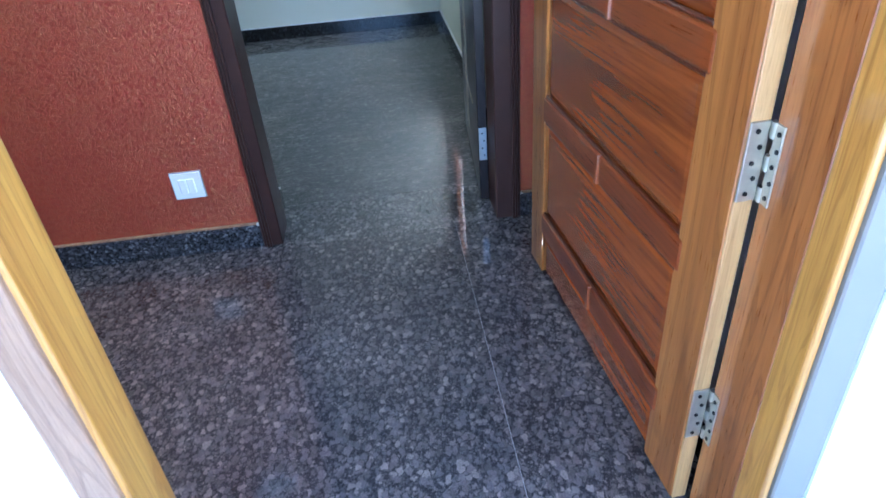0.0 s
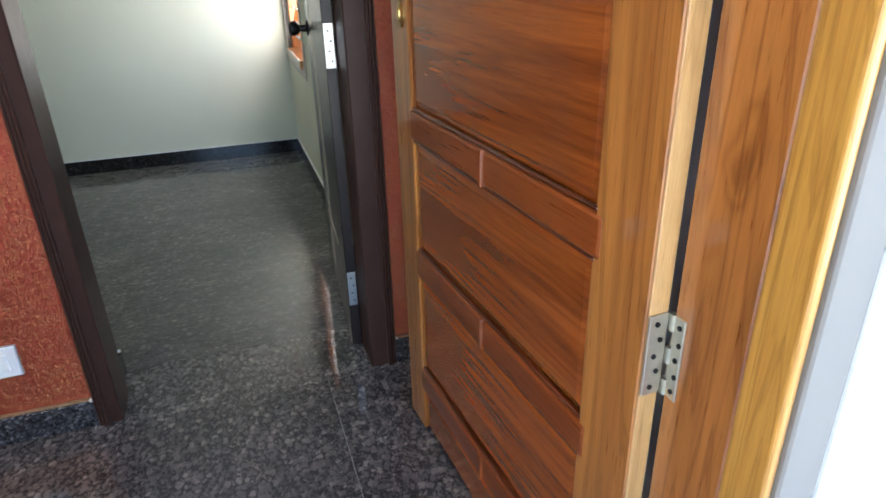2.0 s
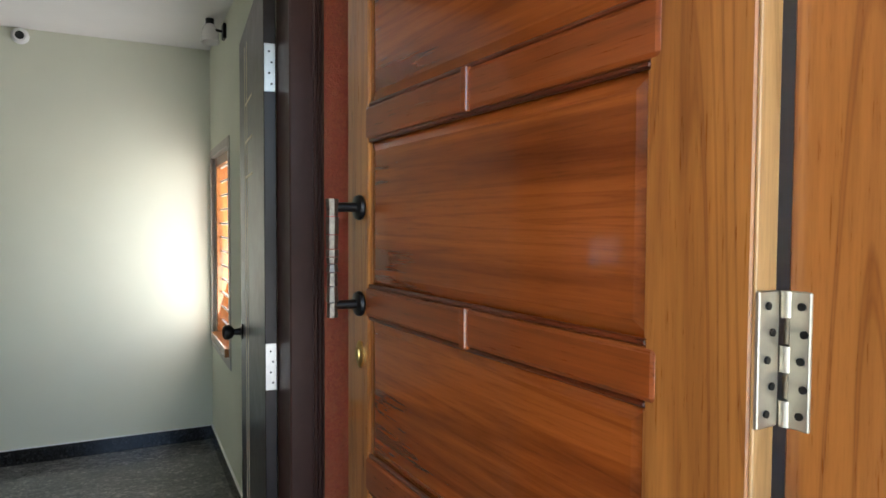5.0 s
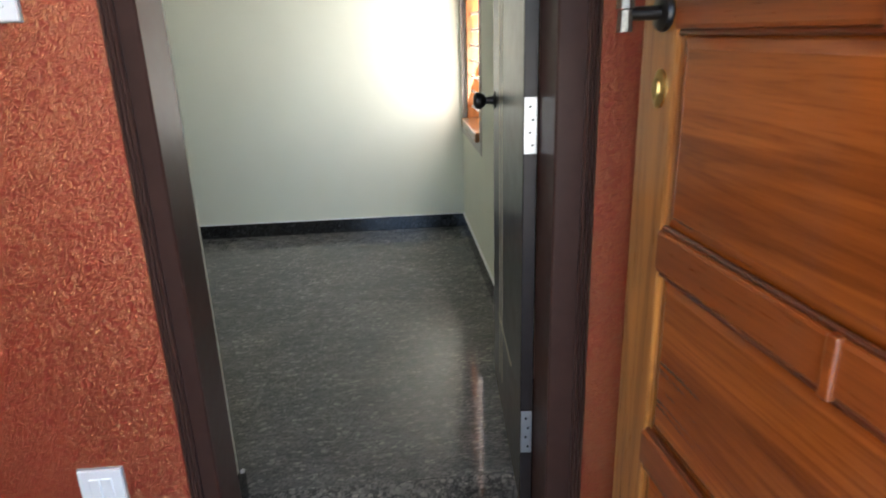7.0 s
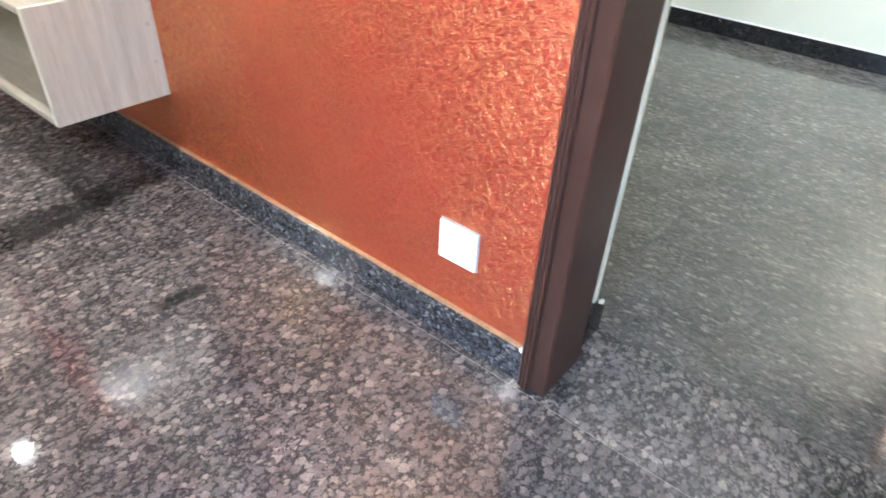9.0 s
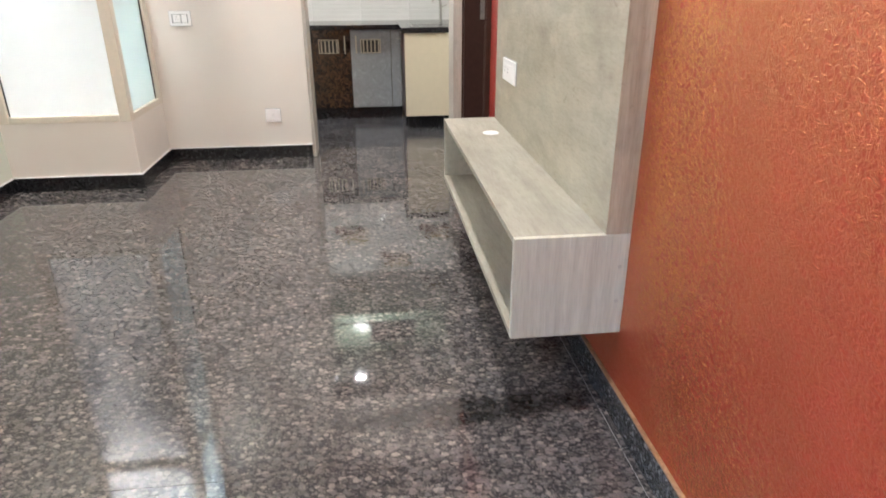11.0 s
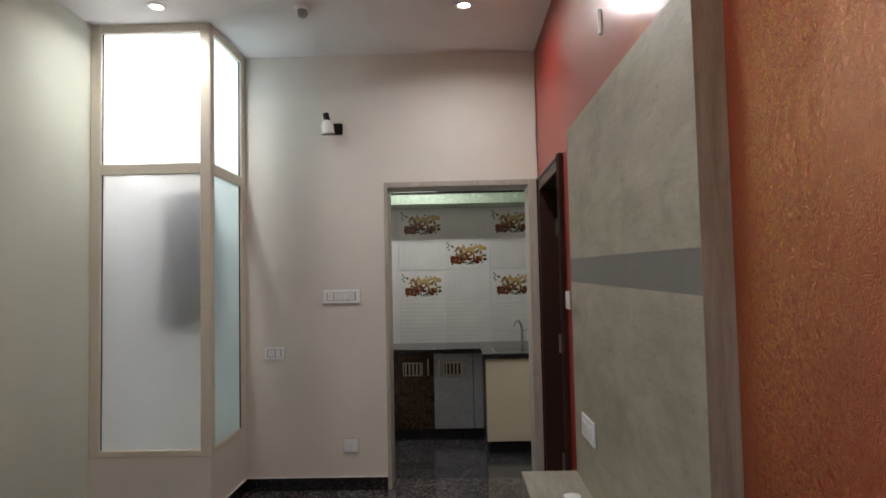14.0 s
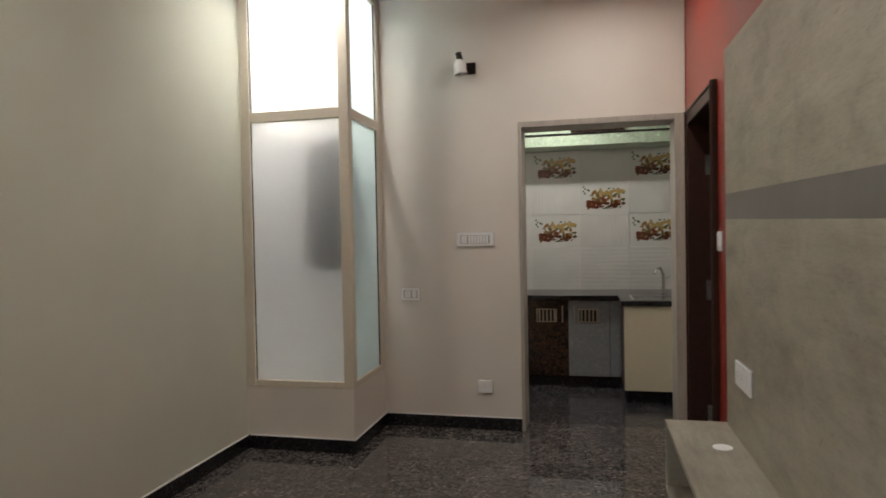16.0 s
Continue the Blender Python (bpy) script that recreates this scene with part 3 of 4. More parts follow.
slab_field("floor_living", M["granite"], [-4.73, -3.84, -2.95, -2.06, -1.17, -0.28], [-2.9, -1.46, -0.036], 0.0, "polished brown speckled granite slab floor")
slab_field("floor_entry", M["granite"], [-0.28, 0.61, 1.21], [OUT, -0.036], 0.0, "polished brown speckled granite floor inside the front door", "filler_pale", 0.0006)
for xs in ([-4.73, -2.95, -1.17, -0.08], [0.85, 1.21]):
    slab_field("floor_border", M["granite"], xs, [-0.036, 0.014], 0.0, "narrow granite border strip along the orange wall", "filler_pale", 0.0012)
slab_field("floor_bedroom", M["granite_room"], [-2.8, -1.9, -1.0, -0.08, 0.85, 1.1], [0.257, 1.6, 2.9], 0.0, "polished grey speckled granite slab floor")
slab_field("floor_threshold", M["granite_sill"], [-0.08, 0.85], [-0.036, 0.257], 0.0, "granite threshold slab under the dark door frame", "filler_pale", 0.0012)
slab_field("floor_store", M["granite"], [-4.8, -2.9], [0.014, 1.95], 0.0, "granite floor of the unlit room")
# dark granite stands in for the kitchen's dimness over the same brown floor
slab_field("floor_kitchen", M["granite_dark"], [-6.5, -5.6, -4.73], [-1.9, -0.95, 0.7], 0.0, "polished granite kitchen floor, darkened for the dim kitchen")

# skirtings
S, ST = 0.087, 0.014


def skirting(name, mat, *specs):
    structure(name, boxes(*specs, bevel=0.002), mat, "black speckled granite skirting along the wall", "skirting")


skirting("skirting_orange", M["granite_dark"], (-3.45, DOOR[0] - 0.012, -0.019, 0.002, 0, S), (DOOR[1] + 0.012, PIER - ST, -0.019, 0.002, 0, S))
skirting("skirting_far", M["granite_black"], (FAR, FAR + ST, -2.11, -1.107, 0, S))
skirting("skirting_left", M["granite_black"], (-3.85, JOG, LEFT, LEFT + ST, 0, S))
skirting("skirting_jog", M["granite_black"], (JOG - ST, JOG, LEFT + ST, ENTRY, 0, S))
skirting("skirting_end", M["granite_black"], (END - ST, END, ENTRY, -0.55, 0, S), (PIER - ST, PIER, -0.55, -0.001, 0, S))
skirting("skirting_shaft", M["granite_black"], (-3.85, -3.85 + ST, LEFT + ST, -2.11 + ST, 0, S), (FAR + ST, -3.85, -2.11, -2.11 + ST, 0, S))
skirting("skirting_bedroom", M["granite_black"], (-2.6, BX, BY - ST, BY, 0, S), (BX - ST, BX, T + 0.01, BY - ST, 0, S), (-2.6, DOOR[0] + 0.036, T - 0.06, T + 0.022, 0, S))
structure("trim_wall_foot", boxes((FAR, FAR + ST - 0.003, -2.11 + ST, -1.107, S, S + 0.005), (-3.85 + ST, JOG - ST, LEFT, LEFT + ST - 0.003, S, S + 0.005),
                                  (-3.85, -3.85 + ST - 0.003, LEFT + ST, -2.11 + ST, S, S + 0.005), (FAR + ST, -3.85, -2.11, -2.11 + ST - 0.003, S, S + 0.005),
                                  (-2.6, BX - ST, BY - ST + 0.003, BY, S, S + 0.005), (BX - ST + 0.003, BX, T + 0.01, BY, S, S + 0.005), bevel=0.001),
          M["outside_white"], "thin white filler line on top of the skirting", "trim")
# plaster line left on top of the skirting below the feature wall
structure("trim_skirting_line", boxes((-3.45, DOOR[0] - 0.012, -0.013, 0.0, S, S + 0.006), (DOOR[1] + 0.012, PIER, -0.013, 0.0, S, S + 0.006), bevel=0.0015),
          M["teak_tan"], "thin peach filler line above the skirting", "trim")


# lumps of filler where the skirting meets the door frame
def dab(x, y, z, sx, sy, sz):
    bm = bmesh.new()
    bmesh.ops.create_icosphere(bm, subdivisions=2, radius=1.0)
    rnd = random.Random(round(x * 1000) + round(z * 100))
    for v in bm.verts:
        v.co = v.co * rnd.uniform(0.75, 1.15)
    bmesh.ops.transform(bm, matrix=pose(x, y, z) @ Matrix.Diagonal((sx, sy, sz, 1)), verts=bm.verts)
    ob = part("plaster_lump", bm, M["filler_white"], smooth=True)
    tagged(ob, "small rough lump of white filler on top of the skirting end", "filler", "filler lumps", "structure")


dab(DOOR[0] - 0.013, -0.014, S + 0.004, 0.011, 0.007, 0.007)
dab(DOOR[0] + 0.030, T + 0.012, S + 0.001, 0.007, 0.010, 0.005)
dab(DOOR[1] + 0.018, -0.010, S + 0.002, 0.008, 0.008, 0.005)

# ---- dark doors ----
def dark_door(dx, name, label_leaf, open_deg, far_hinge=False):
    f = thing("door_frame", "dark brown painted wooden door frame with ribbed architrave in the orange wall", "door frame", pose(dx, 0, 0), "dark door frames")
    x0, x1, h = DOOR
    w, d = 0.073, 0.130
    for nm, a, b in (("jamb", x0, x0 + 0.052), ("jamb", x1 - w, x1)):
        bm = box(bmesh.new(), a, b, -0.022, d, 0, h, 0.004)
        part(nm, bm, M["dark_paint"], f)
        outer = a if a == x0 else b
        s = 1 if a == x0 else -1
        for i, off in enumerate((0.0, 0.010, 0.020)):
            bm = box(bmesh.new(), outer + s * (off - 0.012), outer + s * (off - 0.004), -0.024 - 0.003 * (i + 1), 0.0 if off == 0 else -0.02, 0, h + 0.012, 0.0025)
            part("bead", bm, M["dark_paint"], f)
    part("head", box(bmesh.new(), x0 + 0.052, x1 - w, -0.022, d, h - w, h, 0.004), M["dark_paint"], f)
    for i, off in enumerate((0.0, 0.010)):
        part("bead", box(bmesh.new(), x0 - 0.01, x1 + 0.01, -0.024 - 0.003 * (i + 1), -0.018, h - off + 0.002, h - off + 0.010, 0.0025), M["dark_paint"], f)
    structure("trim_door_reveal", boxes((dx + x0, dx + x0 + 0.007, d, T + 0.012, 0, 2.13), bevel=0.002), M["room_wall"], "white plaster reveal beside the dark door frame", "trim")
    # leaf, hinged at the inner edge of the frame
    L, th = 0.735, 0.032
    leaf = thing(name, label_leaf, "door", (pose(dx + x0 + 0.050, d + 0.005, 0.008) if far_hinge else pose(dx + x1 - w - 0.002, d - 0.008, 0.008)) @ pose(0, 0, 0, 0, 0, open_deg), "dark doors")
    if far_hinge:
        for z in (0.160, 0.948, 1.735):
            hp = part("hinge_plate", boxes((x0 + 0.051, x0 + 0.054, 0.084, 0.126, z, z + 0.125), bevel=0.001), M["steel"], f, "steel hinge plate on the jamb")
            for i in range(4):
                part("screw", tubes(((x0 + 0.053, 0.08 + 0.012 * (i % 2), z + 0.020 + 0.028 * i), (x0 + 0.056, 0.08 + 0.012 * (i % 2), z + 0.020 + 0.028 * i), 0.003), seg=8), M["black_metal"], hp)
    part("panel", box(bmesh.new(), 0.0, L, 0.0, th, 0, h - w - 0.012, 0.002), M["dark_leaf"], leaf)
    for u in (0.45, 0.52):
        part("inlay_line", boxes((u, u + 0.006, th - 0.001, th + 0.0012, 0.1, 1.98)), M["gold_line"], leaf)
    for z in (1.54, 1.655, 1.78, 0.30):
        part("inlay_line", boxes((0.30 if z > 1 else 0.2, 0.52 if z > 1 else 0.56, th - 0.001, th + 0.0014, z, z + 0.008)), M["gold_line"], leaf)
    for z in (0.160, 0.948, 1.735):
        hg = part("hinge", boxes((-0.003, 0.0005, 0.002, th - 0.001, z, z + 0.125), bevel=0.001), M["steel"], leaf, "steel butt hinge")
        for i in range(4):
            part("screw", tubes(((-0.005, 0.012 + 0.006 * (i % 2), z + 0.020 + 0.028 * i), (-0.001, 0.012 + 0.006 * (i % 2), z + 0.020 + 0.028 * i), 0.003), seg=10), M["black_metal"], hg)
    kz, ku = 1.0, 0.67
    knob = part("knob", lathe([(0.026, 0), (0.028, 0.004), (0.013, 0.008), (0.011, 0.03), (0.02, 0.036), (0.027, 0.048), (0.026, 0.062), (0.016, 0.07), (0.0, 0.071)],
                              pose(ku, th, kz, -90, 0, 0)), M["black_metal"], leaf, "black round door knob", True)
    return f, leaf


dark_door(0.0, "bedroom_door", "dark brown flush door with gold inlay lines, standing open into the bedroom", 86)
dark_door(D2, "store_door", "dark brown flush door standing open into an unlit room", 91, True)

# ---- front door ----
fr = thing("front_door_frame", "thick varnished teak frame of the front door with pale outer bead", "door frame")
part("jamb", box(bmesh.new(), 0.930, 0.985, -1.337, ENTRY + 0.005, 0, 2.13, 0.004), M["teak_jamb"], fr)
part("jamb", box(bmesh.new(), -0.08, -0.033, -1.335, ENTRY + 0.005, 0, 2.13, 0.004), M["teak_jamb"], fr)
part("head", box(bmesh.new(), -0.08, 0.985, -1.335, ENTRY + 0.005, 2.13, 2.18, 0.004), M["teak_jamb"], fr)
part("bead", box(bmesh.new(), 0.926, 0.941, -1.398, -1.337, 0, 2.13, 0.006, 3), M["teak_pale"], fr, "pale sapwood outer bead")
part("bead", box(bmesh.new(), -0.032, 0.026, -1.404, -1.31, 0, 2.13, 0.006, 3), M["teak_pale"], fr, "pale sapwood outer bead")
part("casing", box(bmesh.new(), -0.03, 0.020, -1.412, -1.398, 0, 2.13, 0.003, 2), M["teak_tan"], fr, "weathered tan wooden casing")
structure("trim_reveal", boxes((0.941, 0.998, -1.404, -1.337, 0, 2.18), bevel=0.003), M["reveal_grey"], "bare grey plaster edge beside the door frame", "trim")

LW, LT = 0.93, 0.034
ang = math.degrees(math.atan2(0.93, -0.07))
leaf = thing("front_door", "varnished teak panelled front door standing wide open", "door", pose(0.895, -1.206, 0.012) @ pose(0, 0, 0, 0, 0, ang))
HT = 2.10
sticks = [(0.135, 0.21), (0.492, 0.566), (0.845, 0.919), (1.198, 1.263), (1.552, 1.622), (1.905, 1.975)]
SN, SF = 0.118, 0.826      # inner edges of the two stiles
part("stile", box(bmesh.new(), 0.0, SN, -LT, 0, 0, HT, 0.002), M["teak_stile"], leaf, "lighter teak hinge stile")
part("stile", box(bmesh.new(), SF, LW, -LT, 0, 0, HT, 0.002), M["teak_stile"], leaf, "lighter teak lock stile")
part("hinge_edge", box(bmesh.new(), -0.004, 0.0, -LT + 0.002, -0.002, 0, HT, 0.001), M["teak_edge"], leaf, "pale sapwood edge of the leaf")
zs = [0.0] + [v for s in sticks for v in s] + [HT]
for i, (a, b) in enumerate(zip(zs, zs[1:])):
    if i % 2:      # narrow rail with a short upright bead in the middle
        part("rail", box(bmesh.new(), SN - 0.016, SF + 0.010, -LT + 0.004, 0.0025, a + 0.003, b - 0.003, 0.007, 2), M["teak_rail"], leaf)
        part("stick", box(bmesh.new(), 0.455, 0.471, -0.006, 0.0085, a + 0.001, b - 0.001, 0.003, 2), M["teak_rail"], leaf)
        # dark strips put the shadow line along each rail into the wood's colour
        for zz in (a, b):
            part("moulding", box(bmesh.new(), SN, SF, -0.010, -0.001, zz - 0.004, zz + 0.004, 0.0025), M["teak_shadow_line"], leaf)
    else:          # wide panel with chamfered margins
        bm = bmesh.new()
        c0, c1 = -0.013, -0.006
        m0, m1 = 0.0, 0.022
        out = [(SN - 0.004, a), (SF + 0.004, a), (SF + 0.004, b), (SN - 0.004, b)]
        inn = [(SN + m1, a + m1), (SF - m1, a + m1), (SF - m1, b - m1), (SN + m1, b - m1)]
        vo = [bm.verts.new((u, c0, z)) for u, z in out]
        vi = [bm.verts.new((u, c1, z)) for u, z in inn]
        vb = [bm.verts.new((u, -LT + 0.008, z)) for u, z in out]
        bm.faces.new(vi)
        bm.faces.new(vb[::-1])
        for q in range(4):
            r = (q + 1) % 4
            bm.faces.new((vo[q], vo[r], vi[r], vi[q]))
            bm.faces.new((vb[q], vb[r], vo[r], vo[q]))
        bmesh.ops.recalc_face_normals(bm, faces=bm.faces)
        part("panel", bm, M["teak_panel"], leaf)
        for uu in (SN, SF):
            part("moulding", box(bmesh.new(), uu - 0.004, uu + 0.004, -0.010, -0.001, a + 0.004, b - 0.004, 0.0025), M["teak_stile"], leaf)

for z in (0.19, 0.698, 1.207, 1.72):
    hg = part("hinge", box(bmesh.new(), -0.0085, -0.004, -LT + 0.004, -0.0005, z, z + 0.122, 0.001), M["nickel"], leaf, "satin nickel butt hinge with dark screws")
    for i in range(5):
        part("screw", tubes(((-0.0105, -0.012 - 0.007 * (i % 2), z + 0.013 + 0.024 * i), (-0.006, -0.012 - 0.007 * (i % 2), z + 0.013 + 0.024 * i), 0.0036), seg=10), M["black_metal"], hg)
    for i in range(5):
        part("knuckle", tubes(((-0.013, -0.035 - 0.006 * (i % 2), z + 0.0245 * i), (-0.013, -0.035 - 0.006 * (i % 2), z + 0.0235 + 0.0245 * i), 0.0065), seg=12), M["nickel"], hg, smooth=True)
    jp = part("hinge_plate", box(bmesh.new(), 0.9275, 0.931, -1.240, -1.220, z + 0.012, z + 0.134, 0.001), M["nickel"], fr, "satin nickel hinge plate on the jamb")
    for i in range(5):
        part("screw", tubes(((0.9255, -1.232 - 0.003 * (i % 2), z + 0.025 + 0.024 * i), (0.929, -1.232 - 0.003 * (i % 2), z + 0.025 + 0.024 * i), 0.0036), seg=10), M["black_metal"], jp)

HU = 0.860
hd = part("handle", bmesh.new(), M["aged_nickel"], leaf, "long faceted metal pull handle")
bm = bmesh.new()
cuts = [1.199, 1.230, 1.262, 1.290, 1.307, 1.321, 1.336, 1.365, 1.401, 1.437]
for i, (a, b) in enumerate(zip(cuts, cuts[1:])):
    r = 0.0135 if i % 2 else 0.0118
    tube(bm, (HU, 0.062, a + 0.001), (HU, 0.062, b - 0.001), r, 0.0105 if i < 4 else 0.0135, seg=8)
bm.to_mesh(hd.data)
bm.free()
for z in (1.236, 1.432):
    part("post", lathe([(0.024, 0), (0.026, 0.004), (0.024, 0.010), (0.010, 0.013), (0.009, 0.05), (0.009, 0.062)], pose(HU, 0.0, z - 0.012, -90, 0, 0)),
         M["black_metal"], leaf, "black bronze handle post with round rosette", True)
part("key_plate", lathe([(0.022, 0), (0.0225, 0.003), (0.017, 0.006), (0.012, 0.006), (0.011, 0.009), (0.0, 0.009)], pose(0.862, 0.0, 1.120, -90, 0, 0) @ Matrix.Diagonal((0.8, 1.25, 1, 1))),
     M["brass"], leaf, "brass keyhole plate", True)


# ---- switches and sockets ----
def plate(name, label, m, w, h, rows, group="wall plates"):
    """A plate in its own x (width) and z (height) plane, facing -y."""
    p = thing(name, label, "wall plate", m, group)
    part("cover", box(bmesh.new(), -w / 2, w / 2, -0.011, -0.003, -h / 2, h / 2, 0.003, 2), M["white_plastic"], p)
    # grey rim past the cover paints the shadow line round the plate
    part("shadow_rim", box(bmesh.new(), -w / 2 - 0.002, w / 2 + 0.002, -0.0035, 0.0, -h / 2 - 0.002, h / 2 + 0.002), M["grey_plastic"], p)
    for kind, a, b in rows:
        if kind == "rocker":
            part("rocker", box(bmesh.new(), a + 0.001, b - 0.001, -0.0145, -0.008, -h * 0.27, h * 0.27, 0.0015), M["white_plastic"], p)
        elif kind == "socket":
            s = part("socket", box(bmesh.new(), a + 0.001, b - 0.001, -0.0125, -0.008, -h * 0.27, h * 0.27, 0.0015), M["white_plastic"], p)
            c = (a + b) / 2
            for dx, dz, r in ((0, 0.009, 0.0035), (-0.008, -0.006, 0.0026), (0.008, -0.006, 0.0026)):
                part("pin_hole", tubes(((c + dx, -0.0133, dz), (c + dx, -0.011, dz), r), seg=10), M["grey_plastic"], s)
        elif kind == "bar":
            part("surround", box(bmesh.new(), a, b, -0.012, -0.008, -h * 0.3, h * 0.3, 0.001), M["grey_plastic"], p)
    return p


FACE_X = pose(0, 0, 0, 0, 0, 90)   # turns a plate to face +x
plate("socket_plate", "square white plastic socket plate low on the orange wall", pose(-0.264, 0, 0.261), 0.097, 0.093, [("rocker", -0.026, 0.0), ("rocker", 0.0, 0.026)])
plate("switch_plate", "white plastic switch plate on the orange wall", pose(-0.29, 0, 1.31), 0.16, 0.10, [("rocker", -0.06 + 0.03 * i, -0.03 + 0.03 * i) for i in range(4)])
p = plate("switch_board", "wide white plastic switch board on the cream wall", pose(FAR, -1.42, 1.355) @ FACE_X, 0.265, 0.098,
          [("bar", -0.105, 0.105), ("socket", -0.10, -0.055)] + [("rocker", -0.05 + 0.021 * i, -0.031 + 0.021 * i) for i in range(7)])
plate("switch_plate", "small white socket and switch plate on the cream wall", pose(FAR, -1.903, 0.963) @ FACE_X, 0.138, 0.092,
      [("bar", -0.052, 0.052), ("socket", -0.046, 0.006), ("rocker", 0.01, 0.046)])
plate("socket_plate", "white socket plate low on the cream wall", pose(FAR, -1.365, 0.307) @ FACE_X, 0.104, 0.092, [("socket", -0.03, 0.03)])
plate("switch_plate", "white switch plate beside the second dark door", pose(-3.385, 0.0, 1.333), 0.10, 0.095, [("rocker", -0.026, 0.0), ("rocker", 0.0, 0.026)])

# ---- television unit ----
TX0, TX1 = -2.92, -1.35
tv = thing("feature_panel", "tall grey wood-look laminate wall panel with a dark tapered band", "wall panel")
bz = [(TX1 - 0.003, 1.404), (TX0 + 0.002, 1.434), (TX0 + 0.002, 1.540), (TX1 - 0.003, 1.510)]
bm = prism(bmesh.new(), [(TX0, 0.566), (TX1 - 0.002, 0.566), (TX1 - 0.002, 1.404), (TX0, 1.434)], 1, -0.070, 0.0)
part("lower_sheet", bm, M["lam_panel"], tv)
bm = prism(bmesh.new(), [(TX0, 1.540), (TX1 - 0.002, 1.510), (TX1 - 0.002, 2.12), (TX0, 2.14)], 1, -0.070, 0.0)
part("upper_sheet", bm, M["lam_panel"], tv)
part("band", prism(bmesh.new(), bz, 1, -0.0695, 0.0), M["band_grey"], tv, "dark grey tapered laminate band")
part("edge_strip", box(bmesh.new(), TX1 - 0.002, TX1, -0.070, 0.0, 0.566, 2.118, 0.0006), M["lam_edge"], tv, "brown-grey edge strip")
bench = thing("tv_bench", "wall-hung grey laminate television bench with an open slot", "tv bench")
part("top_board", box(bmesh.new(), TX0 - 0.03, TX1 - 0.018, -0.32, 0, 0.547, 0.565, 0.001), M["lam_bench"], bench)
part("bottom_board", box(bmesh.new(), TX0 - 0.03, TX1 - 0.018, -0.32, 0, 0.262, 0.280, 0.001), M["lam_bench"], bench)
part("end_panel", box(bmesh.new(), TX1 - 0.018, TX1, -0.32, 0, 0.262, 0.565, 0.001), M["lam_end"], bench, "pale striped end panel")
part("end_panel", box(bmesh.new(), TX0 - 0.03, TX0 - 0.012, -0.318, 0, 0.280, 0.547, 0.001), M["lam_inner"], bench)
part("back_panel", box(bmesh.new(), TX0 - 0.012, TX1 - 0.018, -0.012, 0, 0.280, 0.547), M["lam_inner"], bench)
part("grommet", lathe([(0.036, 0), (0.036, 0.002), (0.033, 0.004), (0.0, 0.004)], pose(-2.60, -0.15, 0.565)), M["white_plastic"], bench, "white round cable cover", True)
for z in (0.365, 0.470):
    part("screw_cap", tubes(((TX1 - 0.001, -0.022, z), (TX1 + 0.0015, -0.022, z), 0.006), seg=12), M["lam_inner"], bench, "small pale screw cap")
plate("socket_plate", "wide white plastic socket plate on the grey panel", pose(-2.600, -0.070, 0.832), 0.235, 0.094, [("socket", -0.09, -0.035), ("socket", -0.03, 0.025), ("rocker", 0.03, 0.058), ("rocker", 0.06, 0.09)])
part_clip = thing("cable_clip", "short white cable stub high on the orange wall", "cable")
part("sleeve", tubes(((-2.47, -0.004, 2.42), (-2.47, -0.006, 2.52), 0.008)), M["white_plastic"], part_clip, smooth=True)

# ---- glazed light shaft in the corner ----
SX, SY = -3.85, -2.11
structure("shaft_plinth", boxes((SX - 0.10, SX, LEFT, SY, 0, 0.415), (FAR, SX - 0.10, SY - 0.10, SY, 0, 0.415)), M["cream_wall"], "cream painted low wall below the glazed shaft", "plinth")
sh = thing("shaft_glazing", "beige metal frame with tall frosted glass panes round the light shaft", "glazed screen")
fw = 0.06
Z0, ZM0, ZM1, ZT = 0.415, 2.15, 2.215, CEIL
part("post", box(bmesh.new(), SX - 0.05, SX + 0.004, LEFT, LEFT + 0.065, Z0, ZT, 0.003), M["beige_frame"], sh)
part("post", box(bmesh.new(), SX - 0.06, SX + 0.004, SY - 0.062, SY + 0.004, Z0, ZT, 0.003), M["beige_frame"], sh)
part("post", box(bmesh.new(), FAR, FAR + 0.08, SY - 0.05, SY + 0.004, Z0, ZT, 0.003), M["beige_frame"], sh)
for z0, z1 in ((Z0, Z0 + 0.042), (ZM0, ZM1), (ZT - 0.055, ZT)):
    part("rail", box(bmesh.new(), SX - 0.05, SX + 0.003, LEFT + 0.065, SY - 0.062, z0, z1, 0.003), M["beige_frame"], sh)
    part("rail", box(bmesh.new(), FAR + 0.08, SX - 0.06, SY - 0.05, SY + 0.003, z0, z1, 0.003), M["beige_frame"], sh)
for z0, z1 in ((Z0 + 0.042, ZM0), (ZM1, ZT - 0.055)):
    for bm in (boxes((SX - 0.024, SX - 0.018, LEFT + 0.06, SY - 0.06, z0 - 0.005, z1 + 0.005)),
               boxes((FAR + 0.075, SX - 0.055, SY - 0.024, SY - 0.018, z0 - 0.005, z1 + 0.005))):
        front = len(sh.children) % 2 == 1
        g = part("pane", bm, M["frosted" if front else "frosted_teal"], sh, "white frosted glass pane" if front else "blue-green frosted glass pane")
        g.visible_shadow = False
    part("gasket", boxes((SX - 0.017, SX - 0.012, LEFT + 0.065, LEFT + 0.070, z0, z1)), M["black_gap"], sh, "black rubber gasket")
    part("gasket", boxes((FAR + 0.08, FAR + 0.086, SY - 0.017, SY - 0.010, z0, z1)), M["black_gap"], sh, "black rubber gasket")

